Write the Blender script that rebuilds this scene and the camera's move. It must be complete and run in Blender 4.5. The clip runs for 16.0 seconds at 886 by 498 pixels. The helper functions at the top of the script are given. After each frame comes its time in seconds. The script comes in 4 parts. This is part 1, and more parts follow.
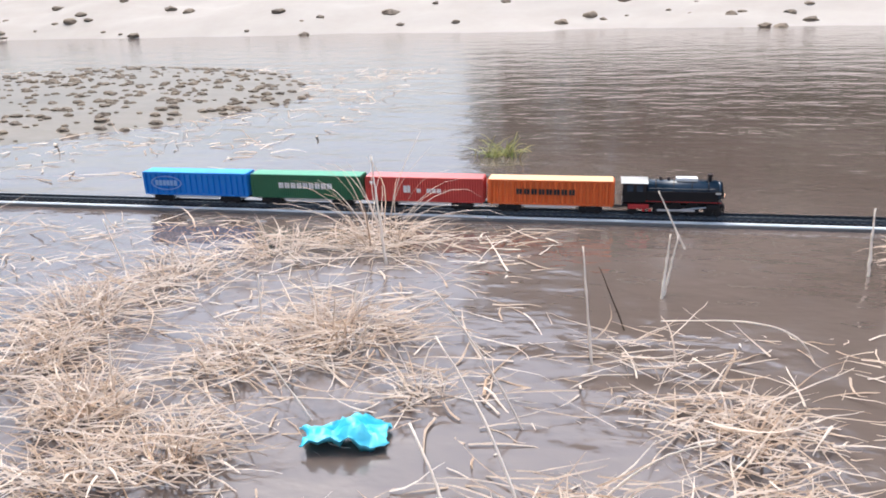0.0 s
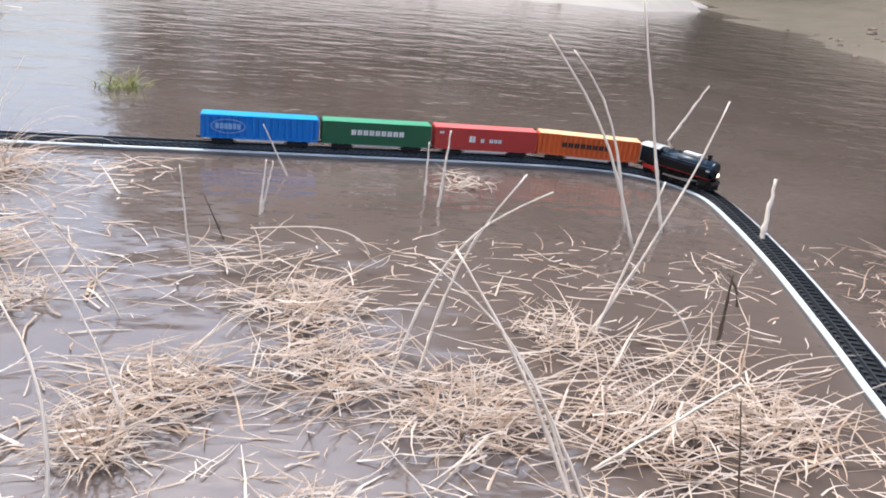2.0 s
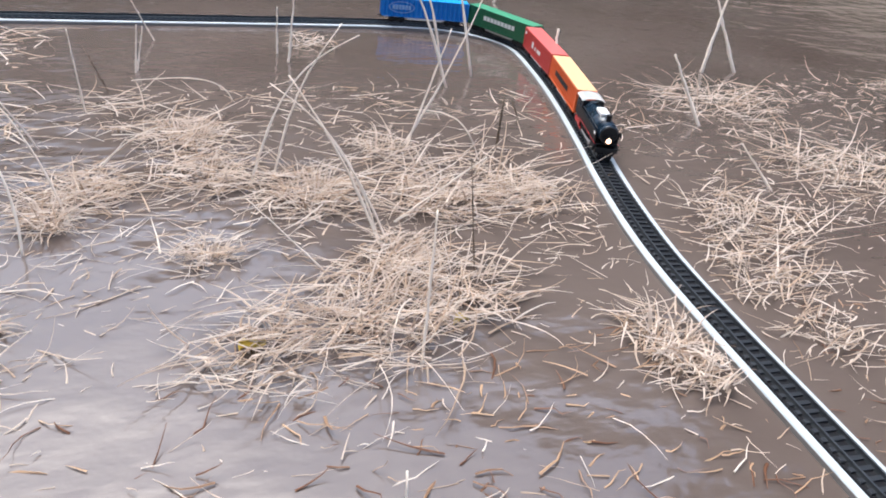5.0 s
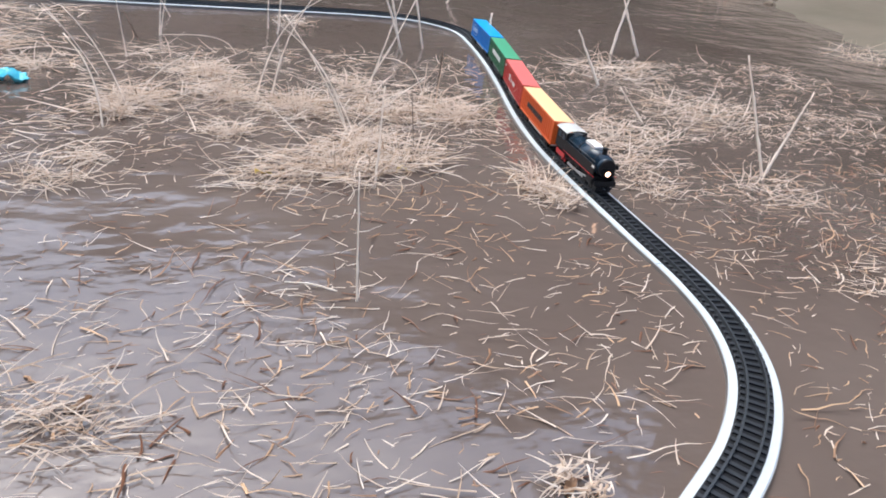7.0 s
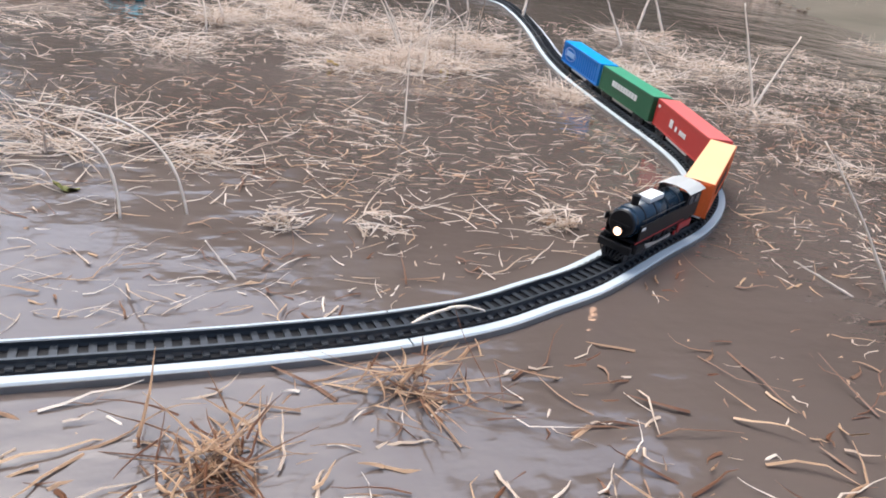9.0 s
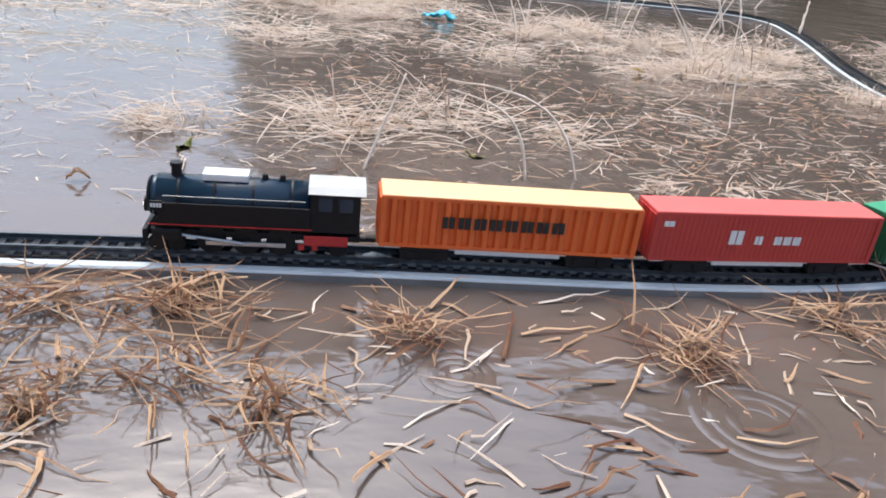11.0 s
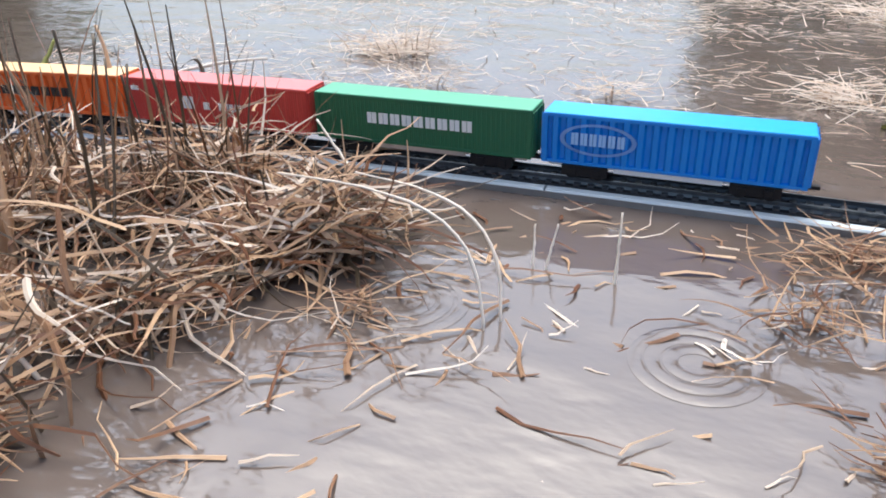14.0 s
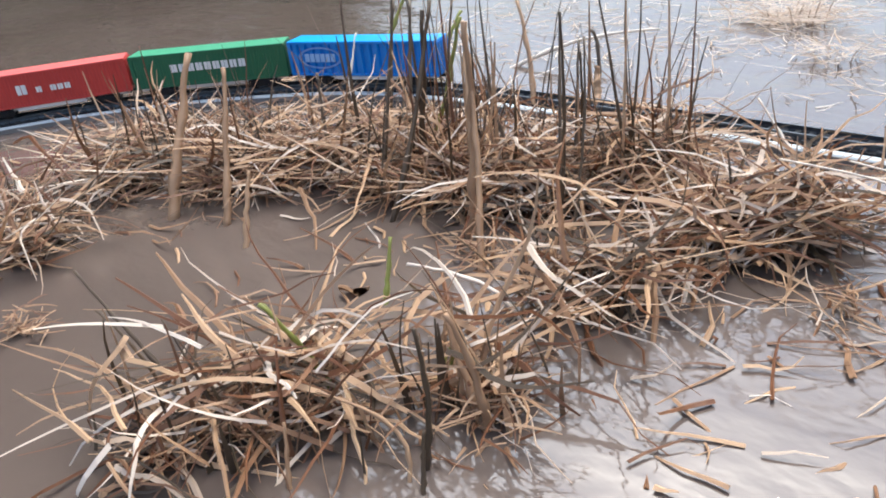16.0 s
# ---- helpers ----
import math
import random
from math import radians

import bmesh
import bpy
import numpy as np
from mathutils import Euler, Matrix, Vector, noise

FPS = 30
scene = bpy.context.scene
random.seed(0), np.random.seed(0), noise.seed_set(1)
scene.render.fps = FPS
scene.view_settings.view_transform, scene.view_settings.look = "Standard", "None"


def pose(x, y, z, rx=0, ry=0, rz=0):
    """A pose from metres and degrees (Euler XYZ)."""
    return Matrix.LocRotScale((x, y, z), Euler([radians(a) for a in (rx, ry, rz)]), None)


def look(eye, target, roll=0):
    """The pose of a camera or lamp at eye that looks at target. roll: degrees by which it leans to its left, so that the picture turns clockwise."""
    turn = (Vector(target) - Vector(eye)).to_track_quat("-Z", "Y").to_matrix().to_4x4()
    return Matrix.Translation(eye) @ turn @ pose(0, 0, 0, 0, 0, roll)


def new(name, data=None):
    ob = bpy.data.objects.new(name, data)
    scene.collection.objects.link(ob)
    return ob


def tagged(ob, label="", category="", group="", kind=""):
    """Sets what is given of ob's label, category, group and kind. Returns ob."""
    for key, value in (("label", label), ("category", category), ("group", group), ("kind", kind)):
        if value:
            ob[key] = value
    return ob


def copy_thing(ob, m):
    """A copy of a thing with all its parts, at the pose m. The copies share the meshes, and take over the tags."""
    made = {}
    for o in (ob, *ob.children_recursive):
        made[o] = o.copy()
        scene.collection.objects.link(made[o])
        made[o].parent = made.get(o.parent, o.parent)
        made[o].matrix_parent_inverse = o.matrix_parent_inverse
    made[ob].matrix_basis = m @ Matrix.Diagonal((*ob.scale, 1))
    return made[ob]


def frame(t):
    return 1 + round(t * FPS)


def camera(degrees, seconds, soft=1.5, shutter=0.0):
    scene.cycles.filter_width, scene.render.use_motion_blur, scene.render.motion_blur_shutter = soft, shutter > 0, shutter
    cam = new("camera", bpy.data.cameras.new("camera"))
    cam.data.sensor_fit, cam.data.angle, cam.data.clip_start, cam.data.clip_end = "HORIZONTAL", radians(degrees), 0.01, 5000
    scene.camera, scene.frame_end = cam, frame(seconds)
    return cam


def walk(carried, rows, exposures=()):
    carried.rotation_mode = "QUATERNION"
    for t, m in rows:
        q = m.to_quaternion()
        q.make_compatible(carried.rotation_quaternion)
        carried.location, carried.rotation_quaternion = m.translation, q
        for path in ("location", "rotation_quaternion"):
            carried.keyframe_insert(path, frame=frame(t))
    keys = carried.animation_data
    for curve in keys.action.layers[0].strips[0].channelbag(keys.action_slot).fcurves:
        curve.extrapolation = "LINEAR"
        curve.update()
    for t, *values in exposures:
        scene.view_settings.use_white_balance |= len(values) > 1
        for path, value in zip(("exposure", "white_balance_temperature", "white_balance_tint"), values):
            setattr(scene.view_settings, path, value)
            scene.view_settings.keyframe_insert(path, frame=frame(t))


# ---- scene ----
# ---- camera ----
CAMERA_PATH = [
    (0.0, 0.3366, -0.8846, 0.2672, 12.29, -19.10, -1.77),
    (0.5, 0.3567, -0.9016, 0.2665, 2.22, -19.71, 1.66),
    (1.0, 0.4049, -0.9676, 0.2903, -0.33, -21.39, -0.06),
    (1.5, 0.3852, -0.9749, 0.2846, -10.70, -22.08, 5.26),
    (2.0, 0.3879, -0.9981, 0.2814, -15.03, -21.93, 6.75),
    (2.5, 0.3965, -1.0346, 0.2750, -18.21, -23.00, 7.72),
    (3.0, 0.3906, -1.0698, 0.2743, -22.61, -26.28, 9.35),
    (3.5, 0.3854, -1.0974, 0.2787, -25.06, -27.18, 9.88),
    (3.7, 0.3835, -1.1139, 0.2784, -25.11, -27.08, 9.65),
    (5.8, 0.3391, -1.3204, 0.3480, -26.50, -31.12, 7.21),
    (6.0, 0.3311, -1.3510, 0.3380, -26.89, -29.72, 7.57),
    (6.5, 0.3009, -1.4401, 0.3309, -27.61, -28.65, 8.63),
    (7.0, 0.2689, -1.5352, 0.3121, -27.98, -27.05, 8.70),
    (7.5, 0.2440, -1.6226, 0.2901, -28.01, -25.61, 9.34),
    (8.0, 0.2244, -1.6790, 0.2707, -27.99, -24.86, 10.06),
    (8.2, 0.2185, -1.6987, 0.2573, -27.94, -24.99, 10.54),
    (10.3, 0.1282, -1.8204, 0.2180, -14.95, -25.45, 7.65),
    (10.5, 0.1072, -1.8193, 0.2111, -13.86, -25.12, 7.80),
    (11.0, 0.0522, -1.8229, 0.1975, -7.97, -25.13, 6.53),
    (11.5, -0.0077, -1.8345, 0.1896, -0.20, -25.51, 5.43),
    (12.0, -0.0476, -1.8415, 0.1844, 6.33, -26.14, 3.84),
    (12.5, -0.0779, -1.8456, 0.1838, 11.43, -25.71, 2.70),
    (13.0, -0.0983, -1.8545, 0.1803, 16.61, -25.84, 1.00),
    (13.5, -0.1134, -1.8651, 0.1775, 21.75, -26.46, 0.15),
    (14.0, -0.1291, -1.8737, 0.1778, 26.66, -26.75, -1.34),
    (14.5, -0.1442, -1.8805, 0.1782, 32.13, -26.77, -2.85),
    (15.0, -0.1555, -1.8898, 0.1766, 37.52, -27.16, -4.07),
    (15.5, -0.1739, -1.9019, 0.1811, 43.32, -27.69, -5.53),
    (16.0, -0.2001, -1.9257, 0.1915, 49.72, -28.00, -6.77),
]


def eye_pose(x, y, z, yaw, pitch, roll):
    return Matrix.Translation((x, y, z)) @ pose(0, 0, 0, 0, 0, yaw) @ pose(0, 0, 0, 90 + pitch) @ pose(0, 0, 0, 0, 0, roll)


cam = camera(60.5, 16.0, soft=1.8)
walk(cam, [(t, eye_pose(*p)) for t, *p in CAMERA_PATH],
     exposures=[(0.0, 1.15, 5950, 7), (3.5, 1.12, 5750, 7), (6.0, 0.97, 5800, 6), (8.2, 0.95, 5800, 6), (10.5, 1.0, 5850, 5), (16.0, 1.24, 5850, 3)])

# ---- light ----
SUN_AZ, SUN_EL = radians(-25), radians(70)
world = bpy.data.worlds.new("overcast_sky")
scene.world = world
world.use_nodes = True
wn, wl = world.node_tree.nodes, world.node_tree.links
sky = wn.new("ShaderNodeTexSky")
sky.sky_type, sky.sun_disc = "NISHITA", False
sky.sun_elevation, sky.sun_rotation = SUN_EL, SUN_AZ
sky.air_density, sky.dust_density = 1.0, 7.0
wl.new(sky.outputs[0], wn["Background"].inputs[0])
wn["Background"].inputs[1].default_value = 0.15
sun = new("sun", bpy.data.lights.new("sun", "SUN"))
sun.data.energy, sun.data.angle, sun.data.color = 0.6, radians(30), (1.0, 0.96, 0.9)
sun.matrix_world = look((math.sin(SUN_AZ) * math.cos(SUN_EL) * 20, math.cos(SUN_AZ) * math.cos(SUN_EL) * 20, math.sin(SUN_EL) * 20), (0, 0, 0))


# ---- materials ----
def material(name, colour, rough=0.6, metal=0.0, grain=0.0, scale=40.0, bump=0.0, island=0.0, second=None, spec=0.5):
    """A surface with two scales of tone variation, optional bump and a random tone per piece."""
    m = bpy.data.materials.new(name)
    m.use_nodes = True
    n, l = m.node_tree.nodes, m.node_tree.links
    b = n["Principled BSDF"]
    b.inputs["Roughness"].default_value, b.inputs["Metallic"].default_value = rough, metal
    b.inputs["Specular IOR Level"].default_value = spec
    co = n.new("ShaderNodeTexCoord")
    fine, coarse = n.new("ShaderNodeTexNoise"), n.new("ShaderNodeTexNoise")
    for node, s in ((fine, scale * 6), (coarse, scale)):
        node.inputs["Scale"].default_value, node.inputs["Detail"].default_value = s, 4
        l.new(co.outputs["Object"], node.inputs["Vector"])
    mix = n.new("ShaderNodeMix")
    mix.data_type = "RGBA"
    mix.inputs[6].default_value = (*colour, 1)
    mix.inputs[7].default_value = (*(second or [c * 0.6 for c in colour]), 1)
    total = n.new("ShaderNodeMath")
    total.operation = "MULTIPLY_ADD"
    l.new(coarse.outputs["Fac"], total.inputs[0])
    total.inputs[1].default_value = grain * 2
    total.inputs[2].default_value = -grain * 0.6
    fac = total
    if island:
        geo, add = n.new("ShaderNodeNewGeometry"), n.new("ShaderNodeMath")
        add.operation = "MULTIPLY_ADD"
        l.new(geo.outputs["Random Per Island"], add.inputs[0])
        add.inputs[1].default_value = island
        l.new(total.outputs[0], add.inputs[2])
        fac = add
    extra = n.new("ShaderNodeMath")
    extra.operation = "MULTIPLY_ADD"
    extra.use_clamp = True
    l.new(fine.outputs["Fac"], extra.inputs[0])
    extra.inputs[1].default_value = grain * 0.7
    l.new(fac.outputs[0], extra.inputs[2])
    l.new(extra.outputs[0], mix.inputs[0])
    l.new(mix.outputs[2], b.inputs["Base Color"])
    if bump:
        bn = n.new("ShaderNodeBump")
        bn.inputs["Strength"].default_value, bn.inputs["Distance"].default_value = bump, 0.002
        l.new(fine.outputs["Fac"], bn.inputs["Height"])
        l.new(bn.outputs[0], b.inputs["Normal"])
    return m


def glow(name, colour, strength):
    m = bpy.data.materials.new(name)
    m.use_nodes = True
    b = m.node_tree.nodes["Principled BSDF"]
    b.inputs["Emission Color"].default_value = (*colour, 1)
    b.inputs["Emission Strength"].default_value = strength
    return m


def water_material():
    """Muddy flood water: opaque silt below a clear wavy film."""
    m = bpy.data.materials.new("muddy_water")
    m.use_nodes = True
    n, l = m.node_tree.nodes, m.node_tree.links
    b = n["Principled BSDF"]
    b.inputs["Roughness"].default_value = 0.06
    b.inputs["IOR"].default_value = 1.85
    co = n.new("ShaderNodeTexCoord")
    big = n.new("ShaderNodeTexNoise")
    big.inputs["Scale"].default_value, big.inputs["Detail"].default_value = 3.0, 6
    l.new(co.outputs["Object"], big.inputs["Vector"])
    ramp = n.new("ShaderNodeValToRGB")
    ramp.color_ramp.elements[0].position, ramp.color_ramp.elements[0].color = 0.3, (0.098, 0.074, 0.062, 1)
    ramp.color_ramp.elements[1].position, ramp.color_ramp.elements[1].color = 0.7, (0.142, 0.112, 0.096, 1)
    l.new(big.outputs["Fac"], ramp.inputs[0])
    l.new(ramp.outputs[0], b.inputs["Base Color"])
    stretch = n.new("ShaderNodeMapping")
    stretch.inputs["Scale"].default_value = (0.75, 1.25, 1)
    l.new(co.outputs["Object"], stretch.inputs["Vector"])
    last = None
    for s, strength, dist in ((7, 0.24, 0.02), (22, 0.26, 0.007), (60, 0.20, 0.0028), (150, 0.10, 0.0014)):
        w, bn = n.new("ShaderNodeTexNoise"), n.new("ShaderNodeBump")
        w.inputs["Scale"].default_value, w.inputs["Detail"].default_value = s, 2
        l.new(stretch.outputs[0], w.inputs["Vector"])
        bn.inputs["Strength"].default_value, bn.inputs["Distance"].default_value = strength, dist
        l.new(w.outputs["Fac"], bn.inputs["Height"])
        if last:
            l.new(last.outputs[0], bn.inputs["Normal"])
        last = bn
    l.new(last.outputs[0], b.inputs["Normal"])
    return m


WATER = water_material()
STRAW = material("bleached_straw", (0.80, 0.70, 0.60), 0.6, grain=0.2, scale=30, island=0.85, second=(0.42, 0.29, 0.19))
BROWN_STRAW = material("wet_brown_straw", (0.70, 0.47, 0.28), 0.5, grain=0.3, scale=30, island=1.0, second=(0.14, 0.055, 0.022))
DARK_STEM = material("wet_dark_stem", (0.10, 0.065, 0.035), 0.5, grain=0.5, scale=60, second=(0.03, 0.02, 0.012))
GREEN = material("green_blade", (0.20, 0.26, 0.05), 0.5, grain=0.4, scale=40, island=0.4, second=(0.30, 0.24, 0.07))
YELLOW = material("yellow_leaf", (0.70, 0.55, 0.08), 0.5, grain=0.4, scale=60, second=(0.45, 0.28, 0.06))
MUD = material("wet_mud", (0.20, 0.165, 0.125), 0.45, grain=0.6, scale=4, bump=0.6, second=(0.085, 0.075, 0.05))
PALE_STALK = material("pale_stalk", (0.82, 0.74, 0.64), 0.55, grain=0.4, scale=40, second=(0.55, 0.42, 0.30))
# Faded roof paint, with the sky's sheen on it put into the paler colour.
RED_SKYLIT_ROOF = material("red_skylit_roof", (0.72, 0.17, 0.16), 0.35, grain=0.25, scale=25, second=(0.58, 0.11, 0.10))
GREEN_SKYLIT_ROOF = material("green_skylit_roof", (0.09, 0.36, 0.20), 0.35, grain=0.25, scale=25, second=(0.06, 0.27, 0.15))
BLUE_SKYLIT_ROOF = material("blue_skylit_roof", (0.02, 0.36, 0.80), 0.35, grain=0.25, scale=25, second=(0.02, 0.27, 0.66))
PALE_GROUND = material("pale_dry_ground", (0.40, 0.37, 0.34), 0.9, grain=0.4, scale=3, bump=0.3, second=(0.30, 0.26, 0.22))
CLOD = material("dark_clod", (0.10, 0.08, 0.06), 0.8, grain=0.5, scale=30, bump=0.8, island=0.6, second=(0.22, 0.17, 0.12))
BOARD = material("white_foam_board", (0.50, 0.55, 0.58), 0.7, grain=0.25, scale=25, bump=0.3, second=(0.40, 0.42, 0.42))
BLACK_PLASTIC = material("black_plastic", (0.008, 0.008, 0.010), 0.45, grain=0.3, scale=60, second=(0.016, 0.015, 0.015), spec=0.25)
SLEEPER = material("dark_sleeper", (0.030, 0.034, 0.040), 0.28, grain=0.3, scale=60, second=(0.025, 0.025, 0.028))
RAIL = material("dull_rail", (0.10, 0.11, 0.12), 0.3, 0.6, grain=0.3, scale=80, second=(0.05, 0.05, 0.055))
# Glossy black; the blue is reflected sky put into the colour.
SKY_TINTED_BLACK = material("sky_tinted_black", (0.016, 0.035, 0.060), 0.18, grain=0.2, scale=50, second=(0.012, 0.014, 0.018))
ORANGE = material("orange_box_paint", (0.78, 0.155, 0.03), 0.42, grain=0.25, scale=25, bump=0.1, second=(0.62, 0.105, 0.02))
# Roof of the orange box: sky sheen painted in as a creamy tone.
CREAM_SKYLIT_ROOF = material("cream_orange_skylit_roof", (0.84, 0.55, 0.30), 0.45, grain=0.25, scale=25, second=(0.75, 0.40, 0.16))
RED = material("red_box_paint", (0.52, 0.05, 0.04), 0.42, grain=0.25, scale=25, second=(0.38, 0.035, 0.03))
LEAFGREEN = material("green_box_paint", (0.02, 0.125, 0.055), 0.42, grain=0.25, scale=25, second=(0.013, 0.085, 0.038))
BLUE = material("blue_box_paint", (0.015, 0.22, 0.66), 0.42, grain=0.25, scale=25, second=(0.012, 0.16, 0.52))
WHITE = material("white_print", (0.80, 0.80, 0.78), 0.5, grain=0.2, scale=60, second=(0.62, 0.62, 0.6))
PALEBLUE = material("pale_blue_print", (0.35, 0.55, 0.85), 0.5, grain=0.2, scale=60)
BLACKPRINT = material("black_print", (0.02, 0.02, 0.02), 0.5, grain=0.2, scale=60)
REDTRIM = material("red_trim", (0.50, 0.03, 0.03), 0.4, grain=0.2, scale=60)
STEEL = material("bare_steel", (0.6, 0.6, 0.6), 0.35, 0.8, grain=0.3, scale=60)
LAMP = glow("headlamp_glow", (1.0, 0.52, 0.28), 2.6)
CYAN = material("cyan_bag_film", (0.02, 0.50, 0.72), 0.3, grain=0.5, scale=30, second=(0.25, 0.72, 0.80))
SHADED_BOARD_SIDE = material("wet_shaded_board_side", (0.24, 0.23, 0.22), 0.6, grain=0.5, scale=30, bump=0.3, second=(0.11, 0.10, 0.09))


# ---- mesh helpers ----
def part(name, bm, mat, parent=None, label="", smooth=False):
    me = bpy.data.meshes.new(name)
    bm.to_mesh(me)
    bm.free()
    me.materials.append(mat)
    if smooth:
        for p in me.polygons:
            p.use_smooth = True
    ob = new(name, me)
    ob.parent = parent
    return tagged(ob, label)


def box(bm, cx, cy, cz, sx, sy, sz, bevel=0.0):
    vs = bmesh.ops.create_cube(bm, size=1, matrix=Matrix.Translation((cx, cy, cz)) @ Matrix.Diagonal((sx, sy, sz, 1)))["verts"]
    if bevel:
        es = list({e for v in vs for e in v.link_edges})
        bmesh.ops.bevel(bm, geom=es, offset=bevel, segments=2, affect="EDGES", profile=0.6)


def tube(bm, p, q, r1, r2=None, n=16):
    p, q = Vector(p), Vector(q)
    m = Matrix.Translation((p + q) / 2) @ (q - p).to_track_quat("Z", "Y").to_matrix().to_4x4()
    bmesh.ops.create_cone(bm, cap_ends=True, segments=n, radius1=r1, radius2=r1 if r2 is None else r2, depth=(q - p).length, matrix=m)


def from_arrays(name, verts, faces, mat, parent=None, smooth=False):
    me = bpy.data.meshes.new(name)
    me.from_pydata(verts, [], faces)
    me.materials.append(mat)
    if smooth:
        me.polygons.foreach_set("use_smooth", [True] * len(me.polygons))
    ob = new(name, me)
    ob.parent = parent
    return ob


# ---- ground and water ----
bm = bmesh.new()
bmesh.ops.create_grid(bm, x_segments=8, y_segments=8, size=1500)
water = tagged(part("water", bm, WATER), "brown muddy flood water with small wind ripples", "water", kind="structure")



def shore(x, y, mud_bank=None):
    """Height of the ground over the water: far bank, mud bank and the mud flat."""
    n = noise.noise(Vector((x * 1.3, y * 1.3, 0))) * 0.5 + noise.noise(Vector((x * 5, y * 5, 2))) * 0.2 + noise.noise(Vector((x * 16, y * 16, 5))) * 0.08
    far = min(0.35, (y - 3.8 - 0.4 * n) * 0.25) - max(0.0, x - 2.9 + 0.5 * n) * 0.3
    d = x - 2.7 - 0.35 * (y - 1.0) + 0.7 * n
    right = min(0.10 * d, 0.16) + max(0.0, d - 1.4) * 0.34
    flat = 0.012 - 0.05 * (((x + 1.35) / 0.85) ** 2 + ((y - 1.0) / 0.75) ** 2 - 0.8) + 0.03 * n
    flat = min(flat, 0.02)
    if mud_bank is None:
        return max(far, right, flat, -0.05)
    return max(right, -0.05) if mud_bank else max(far, flat, -0.05)


def ground_patch(name, x0, x1, y0, y1, step, mat, label):
    nx, ny = int((x1 - x0) / step), int((y1 - y0) / step)
    xs, ys = np.linspace(x0, x1, nx + 1), np.linspace(y0, y1, ny + 1)
    verts = [(x, y, shore(x, y, name == "ground_mud_bank")) for y in ys for x in xs]
    faces = []
    for j in range(ny):
        for i in range(nx):
            a = j * (nx + 1) + i
            q = (a, a + 1, a + nx + 2, a + nx + 1)
            if max(verts[k][2] for k in q) > -0.045:
                faces.append(q)
    return tagged(from_arrays(name, verts, faces, mat, smooth=True), label, "ground", kind="structure")


ground_patch("ground_mud_flat", -2.7, -0.2, 0.05, 2.1, 0.03, MUD, "wet grey-brown mud flat rising just out of the water")
ground_patch("ground_far_bank", -12.0, 4.4, 3.0, 9.0, 0.08, PALE_GROUND, "pale dry far bank of the flooded ground")
ground_patch("ground_mud_bank", 1.9, 14.0, -9.0, 9.0, 0.10, MUD, "dark wet mud bank with tufts of grass")

# ---- track ----
TRACK_PLAN = [
    (-2.2, -0.02),
    (-1.2, -0.012),
    (-0.44, -0.006),
    (0.2, -0.006),
    (0.5, -0.004),
    (0.68, -0.003),
    (0.8, -0.006),
    (0.875, -0.018),
    (0.93, -0.045),
    (0.966, -0.09),
    (0.98, -0.145),
    (0.965, -0.235),
    (0.93, -0.37),
    (0.885, -0.51),
    (0.85, -0.61),
    (0.822, -0.7),
    (0.802, -0.78),
    (0.787, -0.87),
    (0.775, -0.96),
    (0.766, -1.03),
    (0.757, -1.1),
    (0.738, -1.17),
    (0.7, -1.235),
    (0.64, -1.29),
    (0.566, -1.333),
    (0.488, -1.378),
    (0.436, -1.399),
    (0.39, -1.416),
    (0.325, -1.428),
    (0.26, -1.433),
    (0.2, -1.435),
    (0.1, -1.436),
    (0, -1.438),
    (-0.15, -1.445),
    (-0.3, -1.456),
    (-0.42, -1.466),
    (-0.55, -1.481),
    (-0.65, -1.497),
    (-0.745, -1.525),
    (-0.83, -1.58),
    (-0.905, -1.652),
    (-0.965, -1.735),
    (-1.01, -1.83),
    (-1.06, -1.98),
]
BOARD_TOP, RAIL_TOP = 0.0050, 0.0105


def smooth_plan(points, step=0.004):
    """A Catmull-Rom curve through the plan, resampled evenly."""
    p = [Vector((x, y)) for x, y in points]
    p = [2 * p[0] - p[1]] + p + [2 * p[-1] - p[-2]]
    fine = []
    for i in range(1, len(p) - 2):
        for k in range(60):
            u = k / 60
            a, b, c, d = p[i - 1], p[i], p[i + 1], p[i + 2]
            fine.append(0.5 * (2 * b + (c - a) * u + (2 * a - 5 * b + 4 * c - d) * u * u + (3 * b - a - 3 * c + d) * u ** 3))
    fine.append(p[-2])
    s = [0.0]
    for a, b in zip(fine, fine[1:]):
        s.append(s[-1] + (b - a).length)
    n = int(s[-1] / step)
    grid = np.linspace(0, s[-1], n)
    xs = np.interp(grid, s, [q.x for q in fine])
    ys = np.interp(grid, s, [q.y for q in fine])
    return grid, xs, ys


RUN, RX, RY = smooth_plan(TRACK_PLAN)


def on_track(s):
    """Place and heading (radians) at a run along the track."""
    x, y = np.interp(s, RUN, RX), np.interp(s, RUN, RY)
    x2, y2 = np.interp(s + 0.004, RUN, RX), np.interp(s + 0.004, RUN, RY)
    x1, y1 = np.interp(s - 0.004, RUN, RX), np.interp(s - 0.004, RUN, RY)
    return float(x), float(y), math.atan2(y2 - y1, x2 - x1)


